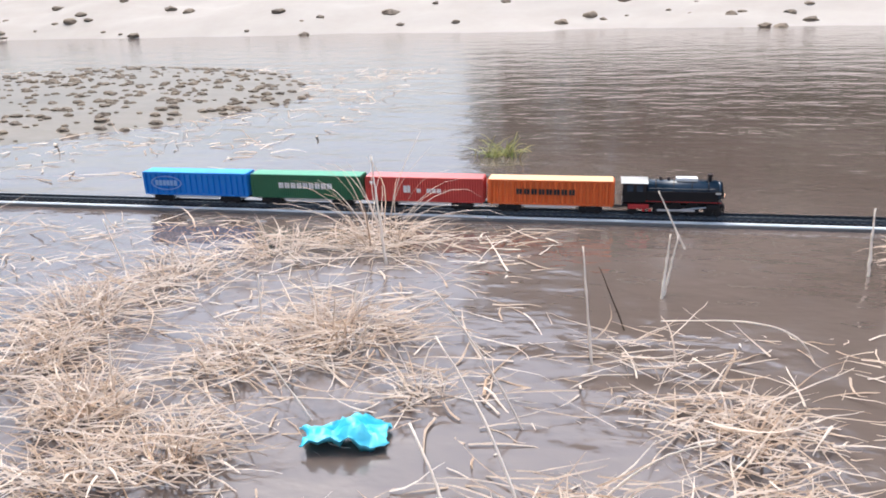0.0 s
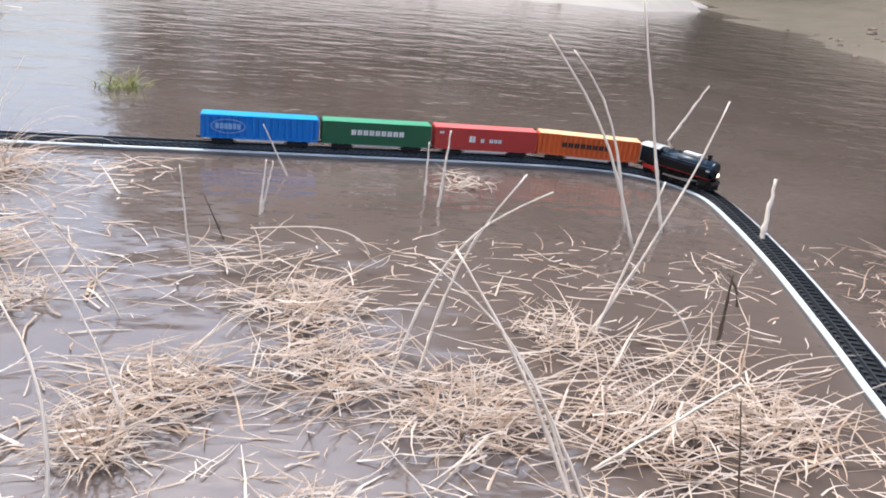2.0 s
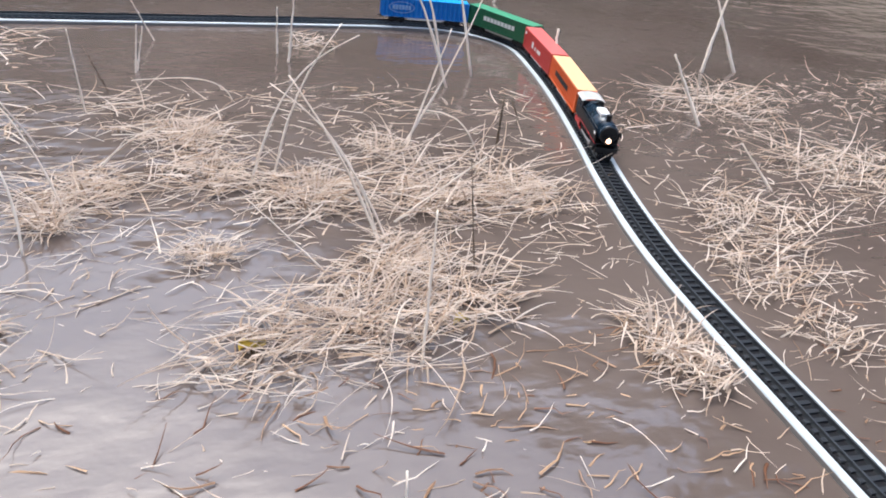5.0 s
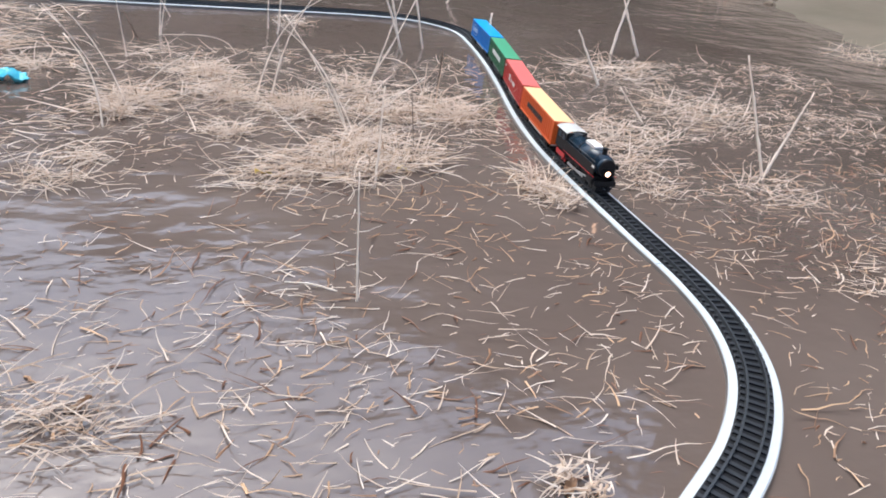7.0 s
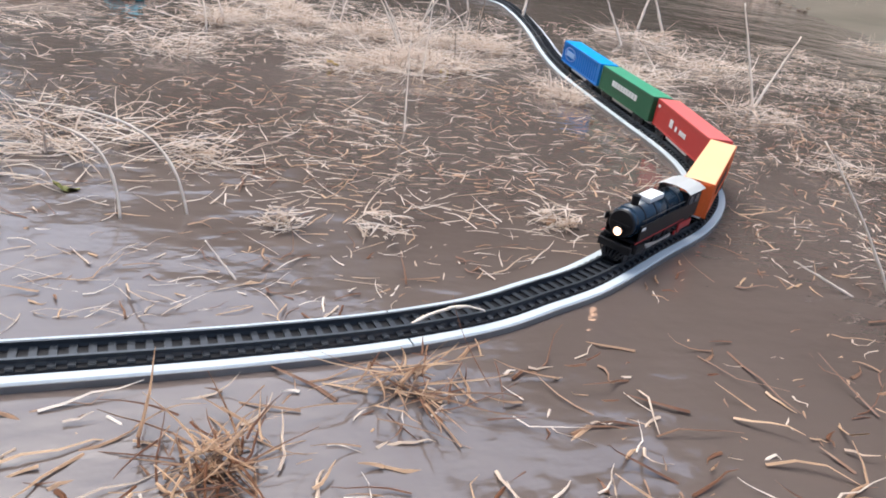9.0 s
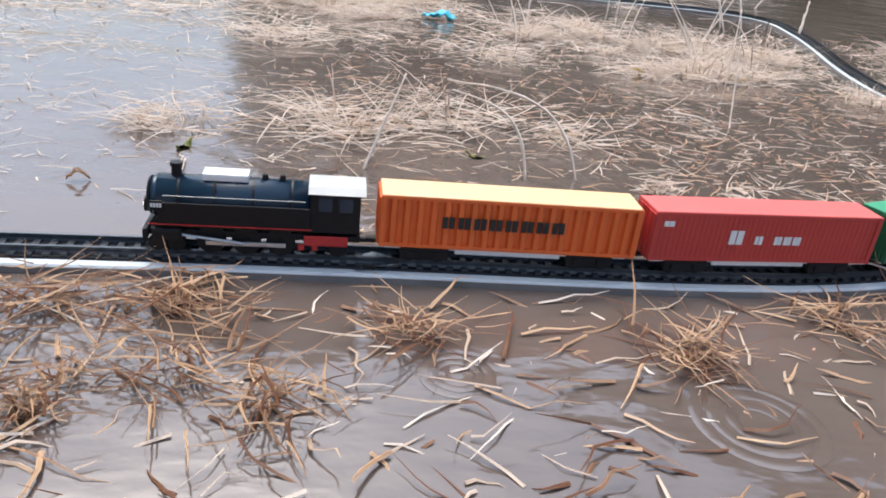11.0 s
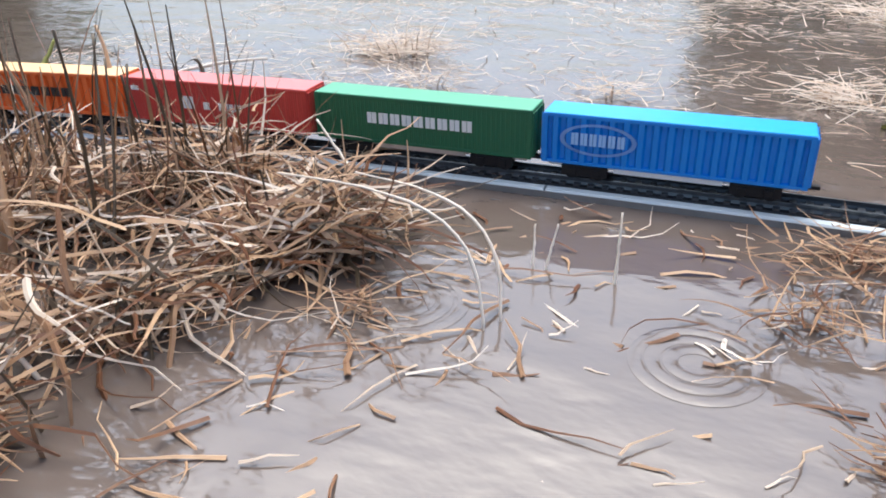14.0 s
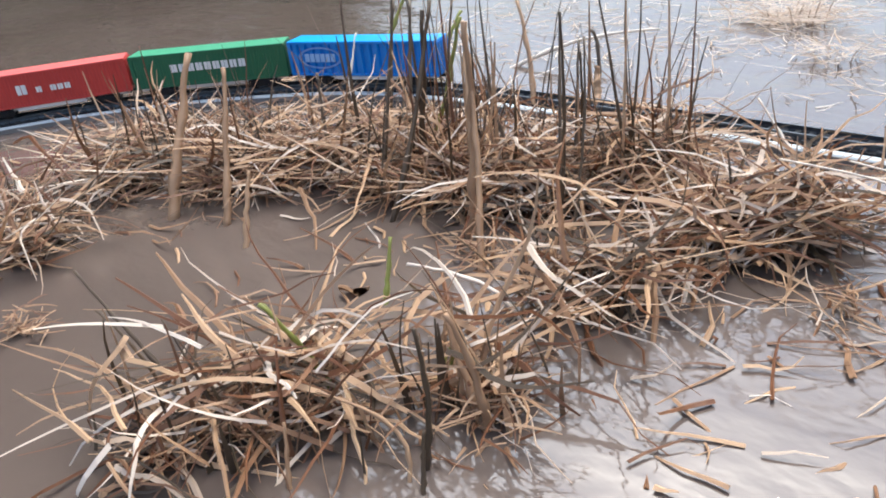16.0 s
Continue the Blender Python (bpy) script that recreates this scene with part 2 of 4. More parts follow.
def sweep(name, profile, mat, parent, s0=None, s1=None, step=0.012, closed=True):
    """A profile of (across, up) carried along the track."""
    s0, s1 = RUN[1] if s0 is None else s0, RUN[-2] if s1 is None else s1
    n = max(2, int((s1 - s0) / step))
    verts, faces, k = [], [], len(profile)
    for i in range(n + 1):
        x, y, h = on_track(s0 + (s1 - s0) * i / n)
        for a, z in profile:
            verts.append((x - math.sin(h) * a, y + math.cos(h) * a, z))
    for i in range(n):
        for j in range(k):
            a, b = i * k + j, i * k + (j + 1) % k
            faces.append((a, b, b + k, a + k))
    faces += [tuple(range(k)), tuple(range(n * k + k - 1, n * k - 1, -1))]
    return from_arrays(name, verts, faces, mat, parent)


def rect(a0, a1, z0, z1):
    return [(a0, z0), (a0, z1), (a1, z1), (a1, z0)]


track = tagged(new("toy_railway_track"), "black plastic toy railway track on white foam board over flood water", "toy track")
BOARD_CUTS = np.arange(RUN[1], RUN[-2], 0.60)
for a, b in zip(BOARD_CUTS, list(BOARD_CUTS[1:]) + [RUN[-2]]):
    sweep("board", [(-0.0183, -0.01), (-0.0187, BOARD_TOP - 0.001), (-0.0178, BOARD_TOP), (0.0178, BOARD_TOP), (0.0187, BOARD_TOP - 0.001), (0.0183, -0.01)],
          BOARD, track, a + 0.0006, b - 0.0006)
# Added strips over the board's sides, dark from damp and from shade painted in.
for side in (-1, 1):
    sweep("shaded_board_edge", [(side * a, z) for a, z in ((0.0180, -0.011), (0.0180, BOARD_TOP - 0.0012), (0.0192, BOARD_TOP - 0.0012), (0.0190, -0.011))], SHADED_BOARD_SIDE, track)
sweep("roadbed", [(-0.0124, BOARD_TOP), (-0.0118, BOARD_TOP + 0.0012), (0.0118, BOARD_TOP + 0.0012), (0.0124, BOARD_TOP)], BLACK_PLASTIC, track)
for side in (-1, 1):
    c = side * 0.0070
    sweep("rail", [(c - 0.0011, BOARD_TOP + 0.001), (c - 0.0005, BOARD_TOP + 0.0030), (c - 0.0008, RAIL_TOP), (c + 0.0008, RAIL_TOP), (c + 0.0005, BOARD_TOP + 0.0030), (c + 0.0011, BOARD_TOP + 0.001)],
          RAIL, track)


# ---- train ----
BOX_L, BOX_W, BOX_H, BOX_Z = 0.145, 0.0250, 0.0298, 0.0095


def letter_bars(parent, mat, x0, x1, z, height, count, y, gaps=()):
    """Lettering as plain upright bars, a part for each letter."""
    w = (x1 - x0) / count
    for i in range(count):
        if i in gaps:
            continue
        bm = bmesh.new()
        c = x0 + (i + 0.5) * w
        box(bm, c - w * 0.21, y, z, w * 0.36, 0.0006, height)
        box(bm, c + w * 0.21, y, z, w * 0.34, 0.0006, height)
        part("letter_bar", bm, mat, parent)


def bogie(parent, x):
    bm = bmesh.new()
    box(bm, x, 0, 0.0065, 0.026, 0.019, 0.004, 0.0008)
    for sgn in (-1, 1):
        box(bm, x, sgn * 0.0108, 0.0055, 0.027, 0.002, 0.0065, 0.0006)
        for dx in (-0.007, 0.007):
            box(bm, x + dx, sgn * 0.0122, 0.0052, 0.005, 0.0012, 0.004, 0.0004)
    b = part("bogie", bm, BLACK_PLASTIC, parent)
    for dx in (-0.008, 0.008):
        bm = bmesh.new()
        for sgn in (-1, 1):
            tube(bm, (x + dx, sgn * 0.0072, 0.0046), (x + dx, sgn * 0.0094, 0.0046), 0.0046, n=18)
        tube(bm, (x + dx, -0.0072, 0.0046), (x + dx, 0.0072, 0.0046), 0.001, n=8)
        part("wheelset", bm, BLACK_PLASTIC, b)


def container_car(name, paint, skylit_roof_tone, ribs, rib_depth, label):
    """A flat wagon with one corrugated freight box; origin on the rail top below its middle."""
    car = tagged(new(name), label, "toy wagon", "toy train")
    bm = bmesh.new()
    box(bm, 0, 0, 0.0082, 0.138, 0.018, 0.0024, 0.0006)
    for sgn in (-1, 1):
        box(bm, 0, sgn * 0.0100, 0.0076, 0.060, 0.0016, 0.0032, 0.0004)
    part("chassis", bm, WHITE if paint is not LEAFGREEN else STEEL, car, "pale grey wagon frame")
    bogie(car, -0.047)
    bogie(car, 0.047)
    for sgn in (-1, 1):
        bm = bmesh.new()
        box(bm, sgn * 0.0735, 0, 0.0078, 0.012, 0.004, 0.0025, 0.0006)
        part("coupler", bm, BLACK_PLASTIC, car)
    # box with corrugated long sides
    hl, hw, z0, z1 = BOX_L / 2, BOX_W / 2, BOX_Z, BOX_Z + BOX_H
    body = bmesh.new()
    box(body, 0, 0, (z0 + z1) / 2, BOX_L, BOX_W - 2 * rib_depth, BOX_H - 0.0008)
    for sgn in (-1, 1):
        for zz in (z0 + 0.001, z1 - 0.0012):
            box(body, 0, sgn * (hw - rib_depth / 2 - 0.0002), zz, BOX_L, rib_depth + 0.0004, 0.002, 0.0003)
        for xx in (-hl + 0.0015, hl - 0.0015):
            box(body, xx, sgn * (hw - rib_depth / 2), (z0 + z1) / 2, 0.003, rib_depth + 0.0006, BOX_H, 0.0003)
    bodypart = part("box_body", body, paint, car)
    pitch = (BOX_L - 0.007) / ribs
    for sgn in (-1, 1):
        bm = bmesh.new()
        for i in range(ribs):
            x = -hl + 0.0035 + pitch * (i + 0.5)
            vs = [(x - pitch * 0.34, 0), (x - pitch * 0.18, rib_depth), (x + pitch * 0.18, rib_depth), (x + pitch * 0.34, 0)]
            y0 = hw - rib_depth - 0.0002
            ring0 = [bm.verts.new((a, sgn * (y0 + d), z0 + 0.0018)) for a, d in vs]
            ring1 = [bm.verts.new((a, sgn * (y0 + d), z1 - 0.002)) for a, d in vs]
            for k in range(3):
                bm.faces.new((ring0[k], ring0[k + 1], ring1[k + 1], ring1[k]))
        bmesh.ops.recalc_face_normals(bm, faces=bm.faces)
        part("side_ribs", bm, paint, bodypart)
    bm = bmesh.new()
    box(bm, 0, 0, z1 - 0.0002, BOX_L - 0.0006, BOX_W - 0.0006, 0.0012, 0.0004)
    part("roof", bm, skylit_roof_tone, car)
    for sgn in (-1, 1):
        for yy in (-hw / 2, hw / 2):
            bm = bmesh.new()
            box(bm, sgn * (hl + 0.0004), yy, (z0 + z1) / 2, 0.001, hw - 0.0012, BOX_H - 0.003, 0.0003)
            door = part("end_door", bm, paint, car)
            for k in (-0.003, 0.003):
                bm = bmesh.new()
                tube(bm, (sgn * (hl + 0.0011), yy + k, z0 + 0.001), (sgn * (hl + 0.0011), yy + k, z1 - 0.001), 0.0004, n=6)
                part("lock_rod", bm, paint, door)
    return car


def side_print(car, mat, rows):
    """rows: (x0, x1, z, height, count, gaps), as read from the side; drawn on both sides."""
    hw = BOX_W / 2
    for sgn in (-1, 1):
        for x0, x1, z, h, count, gaps in rows:
            a, c = (x0, x1) if sgn < 0 else (-x1, -x0)
            g = gaps if sgn < 0 else [count - 1 - k for k in gaps]
            letter_bars(car, mat, a, c, BOX_Z + z, h, count, sgn * (hw + 0.0004), g)


def oval_print(car, mat, x, z, rx, rz):
    hw = BOX_W / 2
    for sgn in (-1, 1):
        bm = bmesh.new()
        outer = [bm.verts.new(((x if sgn < 0 else -x) + rx * math.cos(a), sgn * (hw + 0.0005), BOX_Z + z + rz * math.sin(a))) for a in np.linspace(0, 2 * math.pi, 40, endpoint=False)]
        inner = [bm.verts.new(((x if sgn < 0 else -x) + rx * 0.88 * math.cos(a), sgn * (hw + 0.0005), BOX_Z + z + rz * 0.84 * math.sin(a))) for a in np.linspace(0, 2 * math.pi, 40, endpoint=False)]
        for i in range(40):
            j = (i + 1) % 40
            bm.faces.new((outer[i], outer[j], inner[j], inner[i]))
        bmesh.ops.solidify(bm, geom=bm.faces, thickness=0.0004)
        oval = part("oval_print", bm, mat, car, "pale blue oval emblem with bars")
        mid = x if sgn < 0 else -x
        letter_bars(oval, mat, mid - rx * 0.72, mid + rx * 0.72, BOX_Z + z, rz * 0.75, 6, sgn * (hw + 0.0005))


def locomotive():
    loco = tagged(new("toy_steam_locomotive"), "black plastic toy steam locomotive with lit front lamp", "toy locomotive", "toy train")
    # length 0.128 along x, front at +x
    bm = bmesh.new()
    box(bm, 0.0, 0, 0.0115, 0.122, 0.020, 0.004, 0.0008)
    box(bm, 0.002, 0, 0.0175, 0.112, 0.028, 0.0016, 0.0004)
    part("frame", bm, BLACK_PLASTIC, loco)
    bm = bmesh.new()
    tube(bm, (-0.030, 0, 0.030), (0.056, 0, 0.030), 0.0125, n=32)
    tube(bm, (0.056, 0, 0.030), (0.060, 0, 0.030), 0.0125, 0.0105, n=32)
    boiler = part("boiler", bm, SKY_TINTED_BLACK, loco, "glossy black boiler, blue sky reflection put in its colour", True)
    for x in (-0.020, 0.002, 0.024, 0.044):
        bm = bmesh.new()
        tube(bm, (x - 0.0007, 0, 0.030), (x + 0.0007, 0, 0.030), 0.0129, n=32)
        part("boiler_band", bm, BLACK_PLASTIC, boiler)
    bm = bmesh.new()
    tube(bm, (0.060, 0, 0.030), (0.0615, 0, 0.030), 0.0112, 0.010, n=32)
    box(bm, 0.0622, 0, 0.030, 0.001, 0.017, 0.0012)
    part("smokebox_door", bm, BLACK_PLASTIC, loco)
    bm = bmesh.new()
    tube(bm, (0.0605, 0, 0.0245), (0.0645, 0, 0.0245), 0.0042, 0.0046, n=20)
    part("headlamp_case", bm, BLACK_PLASTIC, loco)
    bm = bmesh.new()
    tube(bm, (0.0640, 0, 0.0245), (0.0650, 0, 0.0245), 0.0038, 0.0028, n=20)
    part("headlamp", bm, LAMP, loco, "glowing warm headlamp")
    bm = bmesh.new()
    tube(bm, (0.046, 0, 0.041), (0.046, 0, 0.0485), 0.0032, 0.0028, n=20)
    tube(bm, (0.046, 0, 0.0478), (0.046, 0, 0.0500), 0.0036, n=20)
    part("chimney", bm, BLACK_PLASTIC, loco)
    bm = bmesh.new()
    box(bm, 0.018, 0, 0.0438, 0.026, 0.012, 0.0042, 0.0008)
    part("steam_dome_casing", bm, WHITE, loco, "white casing on the boiler top")
    for x in (-0.004, -0.014):
        bm = bmesh.new()
        tube(bm, (x, 0, 0.041), (x, 0, 0.0455), 0.0022, 0.0016, n=14)
        part("safety_valve", bm, BLACK_PLASTIC, loco)
    bm = bmesh.new()
    for sgn in (-1, 1):
        box(bm, -0.0455, sgn * 0.0135, 0.029, 0.029, 0.0014, 0.024)
    box(bm, -0.0315, 0, 0.029, 0.0014, 0.027, 0.024)
    box(bm, -0.0455, 0, 0.0172, 0.030, 0.027, 0.0012)
    cab = part("cab", bm, BLACK_PLASTIC, loco)
    for sgn in (-1, 1):
        for dx in (-0.006, 0.006):
            bm = bmesh.new()
            box(bm, -0.0455 + dx, sgn * 0.0143, 0.034, 0.008, 0.0006, 0.008)
            part("cab_window", bm, SKY_TINTED_BLACK, cab)
    bm = bmesh.new()
    pts = [(-0.0158, 0.0405), (-0.010, 0.0432), (0, 0.0442), (0.010, 0.0432), (0.0158, 0.0405)]
    top0 = [bm.verts.new((-0.063, y, z)) for y, z in pts]
    top1 = [bm.verts.new((-0.0295, y, z)) for y, z in pts]
    for i in range(4):
        bm.faces.new((top0[i], top0[i + 1], top1[i + 1], top1[i]))
    bmesh.ops.solidify(bm, geom=bm.faces, thickness=0.0012)
    part("cab_roof", bm, WHITE, loco, "white cab roof")
    for sgn in (-1, 1):
        bm = bmesh.new()
        box(bm, 0.012, sgn * 0.0142, 0.0248, 0.086, 0.0016, 0.0128, 0.0006)
        part("side_tank", bm, BLACK_PLASTIC, loco)
        bm = bmesh.new()
        box(bm, 0.014, sgn * 0.0152, 0.0186, 0.092, 0.0006, 0.0006)
        part("red_line", bm, REDTRIM, loco, "thin red lining")
        bm = bmesh.new()
        tube(bm, (-0.028, sgn * 0.0130, 0.0345), (0.052, sgn * 0.0130, 0.0345), 0.00035, n=8)
        part("handrail", bm, RAIL, loco, "thin dark handrail")
        bm = bmesh.new()
        box(bm, 0.050, sgn * 0.0135, 0.0125, 0.016, 0.006, 0.0075, 0.0016)
        part("cylinder", bm, BLACK_PLASTIC, loco)
        bm = bmesh.new()
        box(bm, 0.055, sgn * 0.0160, 0.030, 0.007, 0.0010, 0.0055, 0.0004)
        part("smoke_deflector", bm, BLACK_PLASTIC, loco)
        letter_bars(loco, WHITE, 0.0518, 0.0582, 0.0302, 0.0022, 4, sgn * 0.0168)
        bm = bmesh.new()
        box(bm, -0.0405, sgn * 0.0138, 0.0115, 0.026, 0.0014, 0.006, 0.0005)
        part("firebox_side", bm, REDTRIM, loco, "red trim under the cab")
        bm = bmesh.new()
        for dx in (-0.004, 0.004):
            box(bm, -0.030 + dx, sgn * 0.0128, 0.0068, 0.0035, 0.001, 0.0035)
        part("sand_pipe", bm, REDTRIM, loco)
        for i, x in enumerate((-0.014, 0.006, 0.026)):
            bm = bmesh.new()
            tube(bm, (x, sgn * 0.0085, 0.0085), (x, sgn * 0.0108, 0.0085), 0.0085, n=24)
            tube(bm, (x, sgn * 0.0108, 0.0085), (x, sgn * 0.0118, 0.0085), 0.002, n=10)
            part("driving_wheel", bm, REDTRIM if i == 3 else BLACK_PLASTIC, loco)
        bm = bmesh.new()
        box(bm, 0.006, sgn * 0.0126, 0.0072, 0.046, 0.0012, 0.0026, 0.0004)
        part("coupling_rod", bm, STEEL, loco, "bright steel rod")
        bm = bmesh.new()
        tube(bm, (0.006, sgn * 0.0136, 0.0078), (0.044, sgn * 0.0136, 0.0122), 0.0009, n=8)
        part("piston_rod", bm, STEEL, loco)
        for x in (0.046, 0.057):
            bm = bmesh.new()
            tube(bm, (x, sgn * 0.0078, 0.005), (x, sgn * 0.0098, 0.005), 0.005, n=18)
            part("leading_wheel", bm, BLACK_PLASTIC, loco)
        bm = bmesh.new()
        tube(bm, (-0.048, sgn * 0.0078, 0.0055), (-0.048, sgn * 0.0098, 0.0055), 0.0055, n=18)
        part("trailing_wheel", bm, BLACK_PLASTIC, loco)
    bm = bmesh.new()
    box(bm, 0.0625, 0, 0.012, 0.003, 0.029, 0.006, 0.0006)
    for k in range(7):
        a = (k - 3) * 0.004
        tube(bm, (0.0655, a * 0.5, 0.0025), (0.0630, a, 0.0100), 0.0007, n=6)
    part("buffer_beam", bm, BLACK_PLASTIC, loco)
    bm = bmesh.new()
    box(bm, -0.066, 0, 0.0078, 0.010, 0.004, 0.0025, 0.0006)
    part("coupler", bm, BLACK_PLASTIC, loco)
    for o in loco.children:
        if o.data:
            o.data.transform(Matrix.Diagonal((0.90, 0.90, 0.94, 1)))
            for c in o.children:
                c.data.transform(Matrix.Diagonal((0.90, 0.90, 0.94, 1)))
    return loco


LOCO = locomotive()
ORANGE_CAR = container_car("container_wagon", ORANGE, CREAM_SKYLIT_ROOF, 19, 0.0024, "orange corrugated freight container on a toy flat wagon, black print")
side_print(ORANGE_CAR, BLACKPRINT, [(-0.040, 0.030, 0.0160, 0.0065, 8, ())])
RED_CAR = container_car("container_wagon", RED, RED_SKYLIT_ROOF, 44, 0.0005, "red ribbed freight container on a toy flat wagon, white print")
side_print(RED_CAR, WHITE, [(-0.026, -0.015, 0.0155, 0.0085, 1, ()), (-0.009, 0.022, 0.0140, 0.0050, 5, (1,)), (-0.068, -0.060, 0.0230, 0.003, 1, ())])
GREEN_CAR = container_car("container_wagon", LEAFGREEN, GREEN_SKYLIT_ROOF, 46, 0.0004, "dark green freight container on a toy flat wagon, white print")
side_print(GREEN_CAR, WHITE, [(-0.036, 0.036, 0.0165, 0.0068, 9, ())])
BLUE_CAR = container_car("container_wagon", BLUE, BLUE_SKYLIT_ROOF, 17, 0.0024, "bright blue corrugated freight container on a toy flat wagon")
oval_print(BLUE_CAR, PALEBLUE, -0.040, 0.0160, 0.022, 0.0095)

# ---- vegetation ----
def blades(name, mat, base, azimuth, rise, length, droop, radius, parent=None, segs=6, flat=1.0, twist=0.0, rng=None, bend=0.07):
    """Many tapered stems or leaves in one mesh: each leaves its base at an angle and bends over. Arrays, one entry per blade."""
    n = len(azimuth)
    rng = rng or np.random.default_rng(5)
    pts = np.zeros((n, segs + 1, 3))
    pts[:, 0] = base
    el, az = np.array(rise, float), np.array(azimuth, float)
    turn = rng.normal(0, twist, n) if twist else np.zeros(n)
    for i in range(segs):
        step = length / segs
        kink = rng.normal(0, bend, n)
        d = np.stack([np.cos(az) * np.cos(el), np.sin(az) * np.cos(el), np.sin(el)], 1)
        pts[:, i + 1] = pts[:, i] + d * step[:, None]
        el = el - droop / segs * (0.6 + 0.9 * i / segs) + kink * 0.5
        az = az + turn / segs + kink
    pts[:, :, 2] = np.maximum(pts[:, :, 2], -0.004)
    side = np.stack([-np.sin(azimuth), np.cos(azimuth), np.zeros(n)], 1)
    verts = np.zeros((n, segs + 1, 3, 3))
    for i in range(segs + 1):
        w = radius * (1.0 - 0.75 * (i / segs) ** 1.5)
        verts[:, i, 0] = pts[:, i] - side * (w * flat)[:, None]
        verts[:, i, 1] = pts[:, i] + side * (w * flat)[:, None]
        verts[:, i, 2] = pts[:, i] + np.array([0, 0, 1.0]) * (w * 0.9)[:, None]
    k = (segs + 1) * 3
    one = []
    for i in range(segs):
        for j in range(3):
            a, b = i * 3 + j, i * 3 + (j + 1) % 3
            one.append((a, b, b + 3, a + 3))
    faces = (np.arange(n)[:, None, None] * k + np.array(one)[None]).reshape(-1, 4)
    return from_arrays(name, verts.reshape(-1, 3).tolist(), faces.tolist(), mat, parent)


def off_track(x, y, gap):
    return np.array([np.min((RX - a) ** 2 + (RY - b) ** 2) > gap * gap for a, b in zip(x, y)], bool)


def clump(seed, x, y, r, height, count, mat, label, lying=0.6, flow=0.6, name="grass_clump", thick=0.0008):
    """One tuft: part of its stems stand and arch over, the rest lie on the water."""
    g = np.random.default_rng(seed)
    n = int(count * 1.5)
    ang, rad = g.uniform(0, 2 * math.pi, n), r * np.sqrt(g.uniform(0, 1, n))
    lies = g.uniform(0, 1, n) < lying
    if flow > 1:
        rad = r * np.abs(g.normal(0, 0.62, n))
    bx, by = rad * np.cos(ang) * np.where(lies, 1.0, 0.55), rad * np.sin(ang) * np.where(lies, 1.0, 0.55)
    bz = np.where(lies, g.uniform(0.0, 0.012, n), 0.0)
    az = np.where(lies, g.normal(0.1, flow, n) + math.pi * g.integers(0, 2, n), ang + g.normal(0, 0.7 if flow < 1 else 3.0, n))
    rise = np.where(lies, g.normal(0.08, 0.18, n), g.uniform(0.5, 1.45, n))
    length = np.where(lies, r * g.uniform(0.35, 1.1 if flow < 1 else 1.5, n), height * g.uniform(0.7, 2.1, n))
    droop = np.where(lies, g.normal(0.1, 0.3, n), g.uniform(0.6, 2.4, n))
    radius = thick * g.uniform(0.45, 1.25, n)
    keep = off_track(x + bx, y + by, 0.026)
    ends = off_track(x + bx + np.cos(az) * length * 0.8, y + by + np.sin(az) * length * 0.8, 0.022)
    k = keep & (ends | ~lies)
    top = tagged(new(name), label, "dry grass", "grass clumps in the water")
    top.location = (x, y, 0)
    for piece, sel in (("lying_straw", k & lies), ("standing_straw", k & ~lies)):
        if sel.any():
            tagged(blades(piece, mat, np.stack([bx, by, bz], 1)[sel], az[sel], rise[sel], length[sel], droop[sel], radius[sel], top, rng=g, twist=0.5), kind="stuff")
    return top


PALE_LABEL = "tangled clump of bleached dry grass lying in muddy water"
PALE_CLUMPS = [
    (0.100, -0.117, 0.059, 0.068, 170),
    (0.129, -0.357, 0.064, 0.028, 230),
    (0.069, -0.408, 0.052, 0.017, 150),
    (-0.107, -0.347, 0.074, 0.025, 200),
    (-0.002, -0.493, 0.042, 0.023, 200),
    (-0.076, -0.241, 0.062, 0.023, 120),
    (-0.091, -0.432, 0.052, 0.022, 150),
    (0.084, -0.528, 0.046, 0.021, 170),
    (0.004, -0.168, 0.048, 0.030, 100),
    (0.440, -0.547, 0.048, 0.014, 170),
    (0.522, -0.606, 0.054, 0.019, 220),
    (0.334, -0.566, 0.047, 0.014, 170),
    (0.305, -0.619, 0.026, 0.023, 120),
    (0.637, -0.629, 0.048, 0.020, 150),
    (0.730, -0.635, 0.046, 0.017, 160),
    (0.619, -0.502, 0.029, 0.017, 70),
]
PALE_CLUMPS += [
    (0.031, -0.563, 0.043, 0.013, 130),
    (0.431, -0.454, 0.046, 0.015, 170),
    (0.567, -0.725, 0.031, 0.019, 120),
    (0.420, -0.694, 0.026, 0.014, 90),
    (0.218, -0.436, 0.030, 0.026, 60),
    (0.535, -0.801, 0.074, 0.026, 210),
    (0.604, -0.779, 0.057, 0.028, 110),
    (0.439, -0.823, 0.054, 0.012, 120),
    (0.489, -0.801, 0.042, 0.017, 80),
    (0.734, -0.877, 0.038, 0.019, 150),
    (0.727, -0.914, 0.031, 0.013, 120),
]
